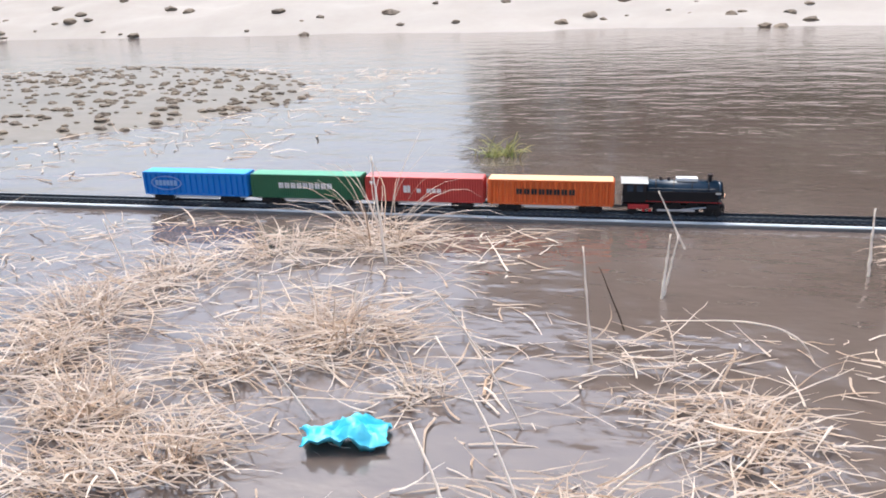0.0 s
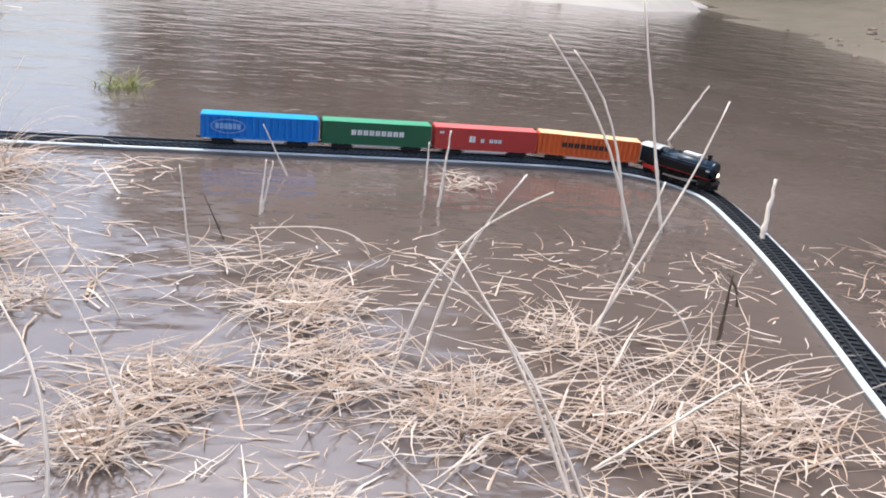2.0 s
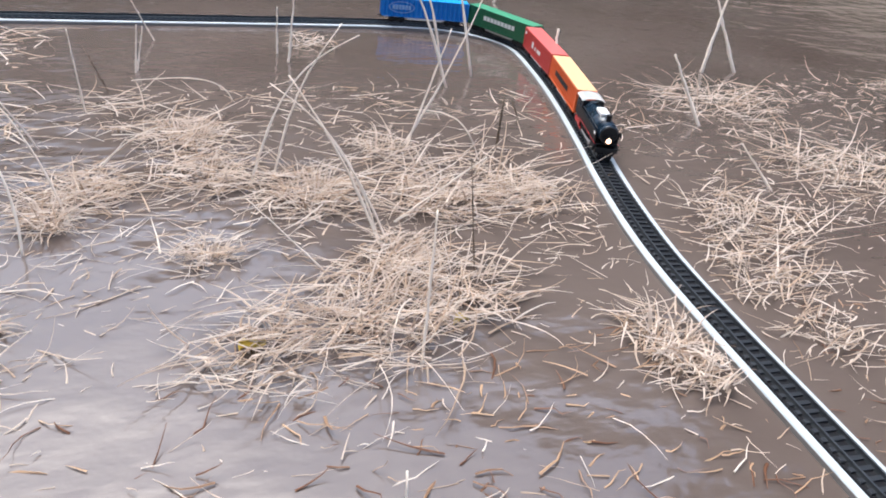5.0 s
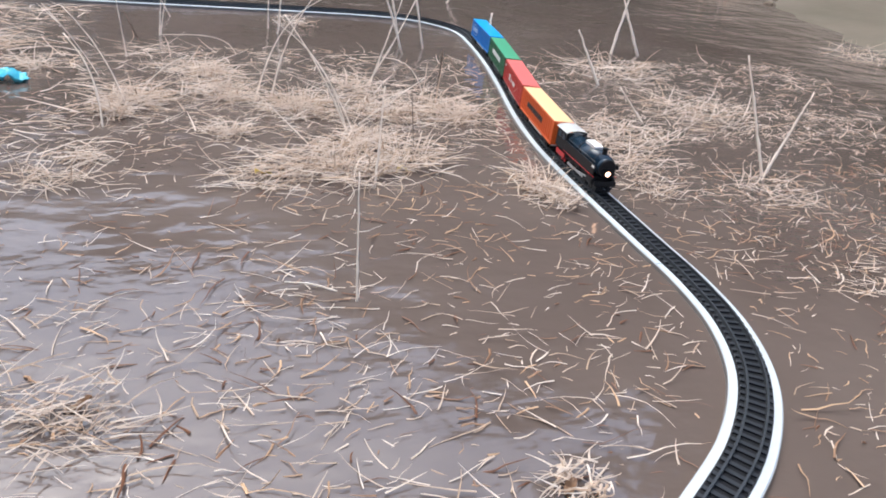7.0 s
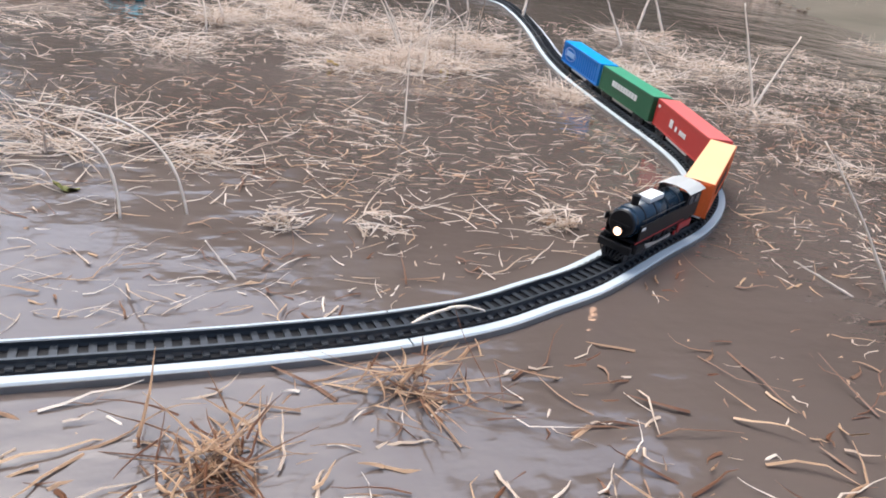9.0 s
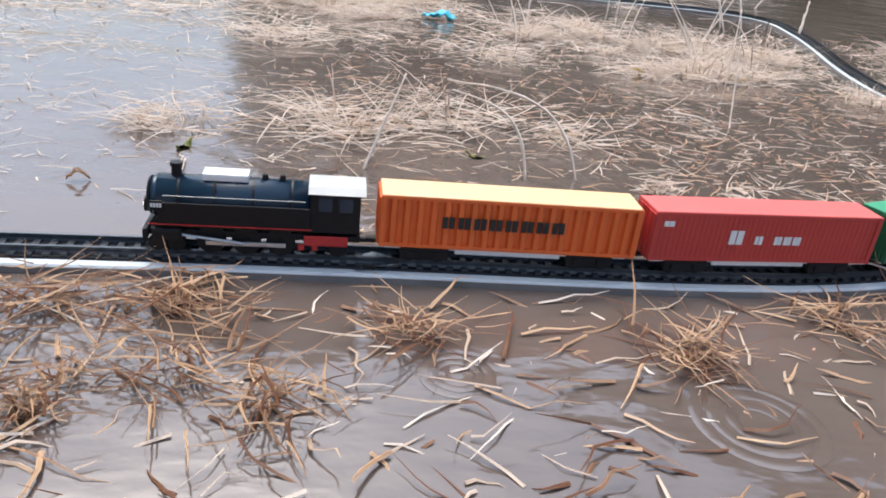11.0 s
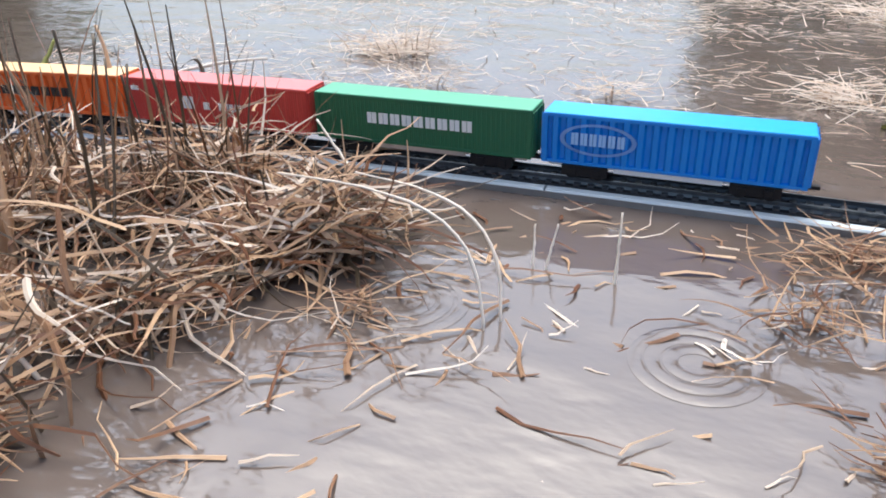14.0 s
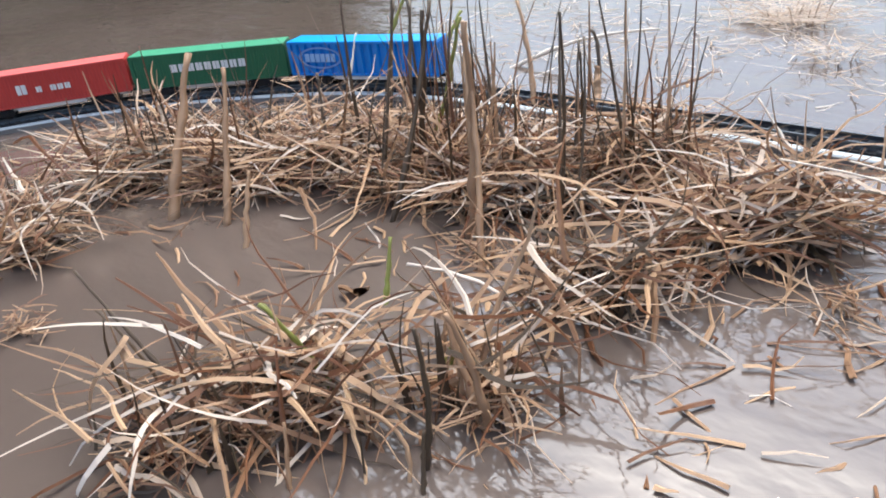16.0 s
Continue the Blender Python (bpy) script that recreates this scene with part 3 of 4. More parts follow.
MID_CLUMPS = [
    (1.169, -0.405, 0.088, 0.044, 110),
    (1.172, -0.646, 0.094, 0.021, 130),
    (0.945, -0.734, 0.067, 0.017, 120),
    (0.876, -0.818, 0.052, 0.014, 90),
    (0.871, -0.908, 0.036, 0.010, 60),
    (3.003, 0.771, 0.173, 0.076, 90),
    (0.267, -0.760, 0.021, 0.012, 60),
    (1.037, -0.932, 0.051, 0.010, 60),
    (0.634, -0.116, 0.036, 0.020, 50),
    (0.238, -0.811, 0.038, 0.026, 60),
    (0.248, -1.157, 0.035, 0.006, 80),
    (0.291, -1.285, 0.015, 0.009, 60),
    (0.363, -1.298, 0.022, 0.004, 40),
    (0.513, -1.285, 0.018, 0.010, 60),
    (0.954, -1.149, 0.043, 0.009, 50),
    (2.104, -0.199, 0.106, 0.023, 60),
]
MID_CLUMPS += [
    (0.050, -1.172, 0.065, 0.030, 150),
    (0.155, -1.127, 0.064, 0.048, 70),
    (0.676, -0.591, 0.102, 0.037, 120),
    (-0.118, -1.207, 0.018, 0.011, 40),
    (0.383, -0.402, 0.072, 0.026, 60),
    (-0.060, -0.798, 0.059, 0.015, 50),
    (-0.549, -1.144, 0.055, 0.018, 80),
    (-0.286, -1.243, 0.029, 0.015, 40),
    (-0.095, -1.193, 0.052, 0.012, 90),
    (-0.057, -0.778, 0.057, 0.018, 60),
    (-0.447, -1.269, 0.031, 0.020, 40),
    (-0.531, -1.159, 0.054, 0.024, 90),
]
NEAR_CLUMPS = [
    (0.223, -1.520, 0.031, 0.007, 80),
    (0.323, -1.475, 0.038, 0.006, 70),
    (-0.025, -1.472, 0.026, 0.003, 70),
    (0.089, -1.509, 0.025, 0.004, 50),
    (-0.084, -1.491, 0.038, 0.004, 55),
    (-0.027, -1.486, 0.040, 0.003, 70),
    (-0.018, -1.547, 0.035, 0.004, 50),
    (-0.060, -1.550, 0.020, 0.009, 30),
    (-0.103, -1.489, 0.035, 0.004, 60),
    (-0.111, -1.562, 0.027, 0.002, 40),
    (-0.067, -1.576, 0.014, 0.014, 50),
    (-0.081, -1.644, 0.015, 0.006, 60),
    (0.025, -1.566, 0.025, 0.003, 45),
]
NEAR_CLUMPS += [
    (-0.556, -1.658, 0.032, 0.032, 70),
    (-0.498, -1.630, 0.031, 0.031, 80),
    (-0.433, -1.578, 0.030, 0.023, 70),
    (-0.665, -1.719, 0.035, 0.027, 60),
    (-0.373, -1.589, 0.024, 0.015, 50),
    (-0.373, -1.685, 0.018, 0.009, 30),
    (-0.450, -1.689, 0.018, 0.015, 40),
    (-0.685, -1.851, 0.020, 0.015, 30),
    (-0.446, -1.865, 0.017, 0.013, 30),
    (-0.416, -1.843, 0.017, 0.013, 30),
]
NEAR_CLUMPS += [
    (-0.364, -1.776, 0.019, 0.013, 60),
    (-0.584, -1.877, 0.014, 0.008, 30),
    (-0.290, -1.633, 0.014, 0.006, 30),
    (-0.374, -1.763, 0.017, 0.014, 50),
]
for i, (x, y, r, h, n) in enumerate(PALE_CLUMPS):
    clump(100 + i, x, y, r, h, n, STRAW, PALE_LABEL, 0.72)
for i, (x, y, r, h, n) in enumerate(MID_CLUMPS):
    clump(200 + i, x, y, r, h, n, STRAW, "sparse tuft of pale dry grass on the water", 0.8)
for i, (x, y, r, h, n) in enumerate(NEAR_CLUMPS):
    clump(300 + i, x, y, r, h, n, BROWN_STRAW, "matted brown dead grass standing in shallow water", 0.86, flow=1.6, thick=0.0007)


def loose_straw(seed, x0, x1, y0, y1, count, mat, name, label, size=(0.015, 0.07), thick=0.0009, patchy=0.45, kinked=0.16):
    """Single bits of straw afloat, thicker in drifts."""
    g = np.random.default_rng(seed)
    x, y = g.uniform(x0, x1, count * 3), g.uniform(y0, y1, count * 3)
    dens = np.array([noise.noise(Vector((a * 4.0, b * 6.0, seed))) for a, b in zip(x, y)])
    k = (dens > g.normal(0.0, patchy, count * 3) - 0.05) & off_track(x, y, 0.03)
    x, y = x[k][:count], y[k][:count]
    n = len(x)
    az = g.normal(0.05, 0.8, n) + math.pi * g.integers(0, 2, n)
    length = g.uniform(*size, n) * g.uniform(0.5, 1.2, n)
    ob = blades(name, mat, np.stack([x, y, g.uniform(-0.001, 0.002, n)], 1), az, g.normal(0.05, 0.12, n), length,
                g.normal(0.15, 0.35, n), thick * g.uniform(0.5, 1.6, n), segs=4, flat=1.3, rng=g, twist=0.35, bend=kinked)
    return tagged(ob, label, "straw", kind="stuff")


loose_straw(1, -0.9, 1.5, -1.40, -0.55, 7500, STRAW, "floating_straw", "bits of pale straw floating on muddy water", (0.008, 0.045), 0.00036)
loose_straw(2, 0.25, 1.7, -0.75, -0.3, 1500, STRAW, "floating_straw", "bits of pale straw floating on muddy water", (0.012, 0.06), 0.0005)
loose_straw(3, -0.9, 1.1, -1.80, -1.45, 1500, BROWN_STRAW, "floating_straw", "short brown straw and leaf bits afloat", (0.012, 0.055), 0.0007, kinked=0.34)
loose_straw(4, -0.6, 0.8, -1.75, -1.46, 420, STRAW, "floating_straw", "pale broken straw afloat beside the track", (0.012, 0.045), 0.00055, kinked=0.34)
loose_straw(5, -0.8, 0.28, -0.75, -0.06, 1900, STRAW, "floating_straw", "bits of pale straw drifting on the water", (0.02, 0.09), 0.0006)
loose_straw(7, 0.0, 1.4, -1.40, -0.85, 1700, BROWN_STRAW, "floating_straw", "tan bits of rotten straw floating on the water", (0.010, 0.04), 0.0005, kinked=0.3)
loose_straw(6, -2.2, -0.2, 0.1, 1.7, 1300, STRAW, "washed_up_straw", "bits of straw washed up on the mud flat", (0.02, 0.08), 0.0012)


def stalk(name, base, tip, bow, radius, mat, label, seed=0, category="dry stalk"):
    """One stem from base to tip, bowed sideways and tapering, with small joints."""
    g = np.random.default_rng(seed + 7)
    a, b = Vector(base), Vector(tip)
    across = Vector((-(b - a).y, (b - a).x, 0))
    across = across.normalized() if across.length > 1e-4 else Vector((1, 0, 0))
    n, ring = 14, 7
    bm = bmesh.new()
    loops = []
    for i in range(n + 1):
        u = i / n
        c = a.lerp(b, u) + Vector((bow[0], bow[1], bow[2])) * math.sin(math.pi * u) + Vector(g.normal(0, radius * 0.16, 3))
        w = radius * (1 - 0.55 * u) * (1.35 if i % 5 == 4 else 1)
        d = (b - a).normalized()
        s = d.orthogonal().normalized()
        t2 = d.cross(s)
        loops.append([bm.verts.new(c + (s * math.cos(k * 2 * math.pi / ring) + t2 * math.sin(k * 2 * math.pi / ring)) * w) for k in range(ring)])
    for p, q in zip(loops, loops[1:]):
        for k in range(ring):
            bm.faces.new((p[k], p[(k + 1) % ring], q[(k + 1) % ring], q[k]))
    bm.faces.new(loops[0][::-1])
    bm.faces.new(loops[-1])
    return tagged(part(name, bm, mat, smooth=True), label, category)


STALKS = [
    ("p", (0.335, -0.373, -0.004), (0.325, -0.344, 0.082), (0.000, 0.000, -0.000), 0.0011),
    ("d", (0.361, -0.310, -0.004), (0.337, -0.296, 0.050), (0.000, 0.000, -0.000), 0.0008),
    ("p", (0.392, -0.240, -0.004), (0.398, -0.219, 0.054), (0.000, 0.000, -0.000), 0.0014),
    ("p", (0.426, -0.101, -0.004), (0.395, -0.085, 0.058), (0.000, 0.000, -0.000), 0.0013),
    ("p", (0.583, -0.160, -0.004), (0.587, -0.137, 0.060), (0.000, 0.000, -0.000), 0.0016),
    ("p", (0.125, -0.186, -0.004), (0.104, -0.151, 0.105), (0.000, 0.000, -0.000), 0.0017),
    ("p", (0.067, -0.358, -0.004), (0.061, -0.342, 0.046), (0.000, 0.000, -0.000), 0.0013),
    ("p", (0.296, -0.468, -0.004), (0.235, -0.447, 0.084), (0.003, 0.001, 0.001), 0.0009),
]
STALKS += [
    ("p", (0.159, -0.478, -0.004), (0.117, -0.467, 0.049), (0.000, 0.000, -0.000), 0.0008),
    ("p", (0.004, -0.469, -0.004), (-0.002, -0.455, 0.041), (0.000, 0.000, -0.000), 0.0009),
    ("p", (-0.118, -0.259, -0.004), (-0.150, -0.243, 0.057), (0.000, 0.000, -0.000), 0.0012),
    ("p", (0.132, -0.324, -0.004), (0.136, -0.312, 0.029), (0.000, 0.000, -0.000), 0.0010),
    ("p", (0.496, -0.340, -0.004), (0.384, -0.348, 0.027), (0.024, 0.008, 0.011), 0.0009),
    ("p", (0.840, -0.267, -0.004), (0.817, -0.154, 0.250), (0.000, -0.000, 0.000), 0.0020),
    ("p", (0.796, -0.261, -0.004), (0.737, -0.168, 0.184), (0.013, 0.005, 0.020), 0.0019),
    ("p", (0.650, -0.498, -0.004), (0.762, -0.447, 0.186), (0.004, -0.003, -0.004), 0.0013),
]
STALKS += [
    ("p", (0.591, -0.199, -0.004), (0.604, -0.168, 0.082), (0.000, -0.000, 0.000), 0.0019),
    ("p", (0.394, -0.233, -0.004), (0.405, -0.214, 0.051), (0.000, -0.000, 0.000), 0.0013),
    ("p", (0.473, -0.573, -0.004), (0.577, -0.554, 0.138), (-0.012, 0.012, 0.020), 0.0011),
    ("p", (0.569, -0.700, -0.004), (0.522, -0.648, 0.085), (0.003, 0.000, 0.004), 0.0010),
    ("p", (0.563, -0.693, -0.004), (0.483, -0.617, 0.115), (0.012, 0.001, 0.014), 0.0010),
    ("p", (0.499, -0.554, -0.004), (0.569, -0.523, 0.140), (-0.008, 0.006, 0.006), 0.0012),
    ("p", (0.726, -0.544, -0.004), (0.640, -0.496, 0.041), (0.018, 0.002, 0.021), 0.0010),
    ("p", (0.322, -0.619, -0.004), (0.259, -0.553, 0.104), (0.005, 0.002, 0.009), 0.0009),
]
STALKS += [
    ("p", (0.336, -0.539, -0.004), (0.397, -0.541, 0.049), (-0.000, 0.003, 0.008), 0.0008),
    ("p", (0.508, -0.731, -0.004), (0.451, -0.690, 0.048), (0.000, -0.000, 0.000), 0.0008),
    ("p", (0.654, -0.501, -0.004), (0.707, -0.470, 0.123), (0.000, -0.000, 0.000), 0.0014),
    ("p", (0.783, -0.310, -0.004), (0.694, -0.196, 0.201), (0.013, -0.001, 0.008), 0.0020),
    ("p", (1.092, 0.192, -0.004), (1.158, 0.208, 0.098), (0.000, -0.000, 0.000), 0.0026),
    ("d", (0.624, -0.757, -0.004), (0.624, -0.721, 0.087), (0.000, -0.000, 0.000), 0.0007),
    ("d", (0.756, -0.521, -0.004), (0.767, -0.502, 0.058), (0.000, -0.000, 0.000), 0.0018),
    ("d", (0.821, -0.451, -0.004), (0.812, -0.436, 0.028), (0.003, -0.001, 0.001), 0.0017),
]
STALKS += [
    ("p", (0.582, -0.661, -0.004), (0.667, -0.667, 0.062), (0.000, -0.000, 0.000), 0.0011),
    ("p", (0.451, -1.066, -0.004), (0.459, -1.023, 0.091), (0.000, -0.000, 0.000), 0.0009),
    ("p", (0.538, -0.859, -0.004), (0.555, -0.817, 0.096), (0.000, -0.000, 0.000), 0.0012),
    ("p", (0.562, -0.699, -0.004), (0.501, -0.606, 0.118), (0.005, -0.001, 0.003), 0.0014),
    ("p", (0.290, -0.667, -0.004), (0.258, -0.605, 0.087), (0.008, 0.001, 0.009), 0.0012),
    ("p", (1.335, -0.259, -0.004), (1.312, -0.187, 0.116), (0.000, -0.000, 0.000), 0.0033),
    ("p", (1.267, -0.254, -0.004), (1.315, -0.215, 0.123), (0.000, -0.000, 0.000), 0.0032),
    ("p", (1.086, -0.476, -0.004), (1.059, -0.421, 0.080), (0.000, -0.000, 0.000), 0.0026),
]
STALKS += [
    ("p", (1.071, -0.878, -0.004), (1.061, -0.801, 0.138), (0.000, -0.000, 0.000), 0.0020),
    ("p", (1.069, -0.878, -0.004), (1.135, -0.857, 0.106), (0.000, -0.000, 0.000), 0.0020),
    ("p", (1.038, -0.666, -0.004), (1.008, -0.628, 0.042), (0.000, -0.000, 0.000), 0.0017),
    ("p", (0.739, -1.421, -0.004), (0.686, -1.353, 0.102), (0.003, -0.001, 0.001), 0.0012),
    ("p", (0.711, -1.419, -0.004), (0.662, -1.387, 0.017), (0.000, -0.000, 0.000), 0.0012),
    ("p", (0.256, -1.361, -0.004), (0.236, -1.343, 0.019), (0.000, -0.000, 0.000), 0.0008),
    ("p", (0.450, -1.051, -0.004), (0.402, -1.032, 0.004), (-0.000, 0.001, 0.003), 0.0009),
    ("p", (0.060, -1.272, -0.004), (0.090, -1.244, 0.069), (0.000, -0.000, 0.000), 0.0012),
]
STALKS += [
    ("p", (0.231, -1.265, -0.004), (0.124, -1.221, 0.062), (0.026, 0.005, 0.019), 0.0013),
    ("p", (0.188, -1.273, -0.004), (0.127, -1.237, 0.058), (0.017, 0.004, 0.014), 0.0013),
    ("p", (0.326, -1.427, -0.004), (0.386, -1.429, 0.014), (0.006, 0.003, 0.009), 0.0013),
    ("p", (0.952, -0.292, -0.004), (0.973, -0.262, 0.068), (0.000, -0.000, 0.000), 0.0035),
    ("p", (-0.197, -1.560, -0.004), (-0.199, -1.546, 0.031), (0.000, 0.000, 0.000), 0.0009),
    ("p", (-0.232, -1.560, -0.004), (-0.229, -1.549, 0.021), (0.000, 0.000, 0.000), 0.0008),
    ("p", (-0.233, -1.612, -0.004), (-0.310, -1.601, 0.054), (0.019, 0.010, 0.014), 0.0010),
    ("p", (-0.351, -1.518, -0.004), (-0.397, -1.507, 0.042), (0.000, 0.000, 0.000), 0.0013),
]
STALKS += [
    ("p", (-0.237, -1.562, -0.004), (-0.240, -1.551, 0.020), (0.000, 0.000, -0.000), 0.0008),
    ("p", (-0.237, -1.622, -0.004), (-0.324, -1.638, 0.065), (0.020, 0.019, 0.012), 0.0010),
    ("p", (-0.514, -1.473, -0.004), (-0.531, -1.441, 0.071), (0.000, 0.000, -0.000), 0.0009),
    ("p", (-0.689, -1.411, -0.004), (-0.577, -1.325, 0.026), (-0.002, 0.004, 0.009), 0.0022),
    ("d", (-0.524, -1.689, -0.004), (-0.544, -1.622, 0.112), (0.002, 0.002, -0.000), 0.0021),
    ("d", (-0.592, -1.614, -0.004), (-0.623, -1.571, 0.097), (0.000, 0.000, -0.000), 0.0020),
    ("b", (-0.469, -1.672, -0.004), (-0.505, -1.634, 0.098), (0.000, 0.000, -0.000), 0.0029),
    ("b", (-0.438, -1.702, -0.004), (-0.473, -1.663, 0.097), (0.001, 0.001, -0.000), 0.0020),
]
STALKS += [
    ("b", (-0.578, -1.497, -0.004), (-0.612, -1.472, 0.078), (0.002, 0.002, -0.000), 0.0025),
    ("d", (-0.452, -1.609, -0.004), (-0.477, -1.570, 0.083), (0.000, 0.000, -0.000), 0.0014),
    ("d", (-0.597, -1.387, -0.004), (-0.619, -1.389, 0.028), (-0.003, 0.012, 0.019), 0.0021),
    ("b", (-0.542, -1.465, -0.004), (-0.552, -1.452, 0.029), (0.000, 0.000, -0.000), 0.0041),
    ("d", (-0.599, -1.676, -0.004), (-0.627, -1.654, 0.067), (0.000, 0.000, -0.000), 0.0016),
    ("b", (-0.647, -1.769, -0.004), (-0.669, -1.720, 0.091), (0.000, 0.000, -0.000), 0.0039),
    ("b", (-0.607, -1.751, -0.004), (-0.635, -1.714, 0.085), (0.000, 0.000, -0.000), 0.0025),
    ("d", (-0.441, -1.636, -0.004), (-0.474, -1.590, 0.103), (0.000, 0.000, -0.000), 0.0013),
]
STALKS += [
    ("d", (-0.419, -1.694, -0.004), (-0.424, -1.681, 0.024), (0.000, 0.000, -0.000), 0.0016),
    ("g", (-0.743, -1.457, -0.004), (-0.739, -1.412, 0.049), (0.000, 0.000, -0.000), 0.0031),
    ("g", (-0.422, -1.802, -0.004), (-0.454, -1.811, 0.035), (0.000, 0.000, -0.000), 0.0017),
    ("g", (-0.395, -1.776, -0.004), (-0.394, -1.763, 0.013), (0.000, 0.000, -0.000), 0.0015),
    ("g", (-0.457, -1.749, -0.004), (-0.464, -1.734, 0.028), (0.000, 0.000, -0.000), 0.0016),
    ("d", (-0.479, -1.844, -0.004), (-0.524, -1.858, 0.047), (0.000, 0.000, -0.000), 0.0012),
    ("p", (-0.720, -1.575, -0.004), (-0.733, -1.542, 0.058), (0.000, 0.000, -0.000), 0.0014),
    ("b", (-0.359, -1.780, -0.004), (-0.382, -1.774, 0.040), (-0.003, 0.000, 0.004), 0.0020),
]
STALKS += [
    ("d", (-0.353, -1.818, -0.004), (-0.359, -1.809, 0.020), (0.000, 0.000, -0.000), 0.0011),
    ("b", (-0.397, -1.768, -0.004), (-0.403, -1.756, 0.022), (0.000, 0.000, -0.000), 0.0015),
    ("p", (-0.382, -1.725, -0.004), (-0.429, -1.753, 0.034), (0.003, 0.008, 0.006), 0.0014),
    ("b", (-0.570, -1.760, -0.004), (-0.581, -1.740, 0.039), (-0.001, 0.001, 0.003), 0.0019),
    ("p", (-0.381, -1.640, -0.004), (-0.387, -1.629, 0.022), (0.000, 0.000, -0.000), 0.0018),
    ("b", (-0.328, -1.608, -0.004), (-0.331, -1.578, 0.040), (0.000, 0.000, -0.000), 0.0015),
    ("b", (-0.361, -1.818, -0.004), (-0.391, -1.828, 0.032), (0.007, 0.010, 0.002), 0.0011),
    ("b", (-0.390, -1.847, -0.004), (-0.398, -1.839, 0.021), (0.000, 0.000, -0.000), 0.0011),
]
STALKS += [
    ("d", (-0.553, -1.672, -0.004), (-0.578, -1.621, 0.112), (0.000, 0.000, -0.000), 0.0016),
    ("d", (-0.639, -1.593, -0.004), (-0.666, -1.551, 0.099), (0.000, 0.000, -0.000), 0.0017),
    ("d", (-0.540, -1.631, -0.004), (-0.566, -1.584, 0.106), (0.000, 0.000, -0.000), 0.0015),
    ("g", (-0.816, -1.461, -0.004), (-0.809, -1.421, 0.061), (0.000, 0.000, -0.000), 0.0031),
    ("d", (-0.415, -1.662, -0.004), (-0.437, -1.617, 0.099), (0.002, 0.003, 0.002), 0.0010),
]
STALKS += [
    ("d", (-0.551, -1.645, -0.004), (-0.541, -1.632, 0.108), (0.002, 0.002, 0.000), 0.0024),
    ("g", (-0.568, -1.622, -0.004), (-0.546, -1.598, 0.097), (0.002, 0.002, 0.000), 0.0022),
    ("b", (-0.473, -1.675, -0.004), (-0.468, -1.669, 0.115), (0.002, 0.002, 0.000), 0.0028),
    ("d", (-0.467, -1.590, -0.004), (-0.463, -1.587, 0.082), (0.002, 0.002, 0.000), 0.0014),
    ("d", (-0.430, -1.652, -0.004), (-0.426, -1.649, 0.119), (0.002, 0.002, 0.000), 0.0013),
    ("b", (-0.359, -1.780, -0.004), (-0.366, -1.787, 0.051), (0.002, 0.002, 0.000), 0.0020),
    ("d", (-0.362, -1.809, -0.004), (-0.360, -1.806, 0.059), (0.002, 0.002, 0.000), 0.0014),
    ("g", (-0.424, -1.803, -0.004), (-0.433, -1.821, 0.047), (0.002, 0.002, 0.000), 0.0016),
    ("g", (-0.392, -1.777, -0.004), (-0.386, -1.770, 0.020), (0.002, 0.002, 0.000), 0.0015),
]
LOOKS = {"p": (PALE_STALK, "thin pale dry stalk standing out of the water"), "d": (DARK_STEM, "dark wet stem standing in the water"),
         "b": (BROWN_STRAW, "brown withered reed stem standing in the water"), "g": (GREEN, "green and yellow grass blade among dead stems")}
for i, (look_key, base, tip, bow, rad) in enumerate(STALKS):
    mat, text = LOOKS[look_key]
    stalk("reed_stalk", base, tip, bow, rad, mat, text, i)



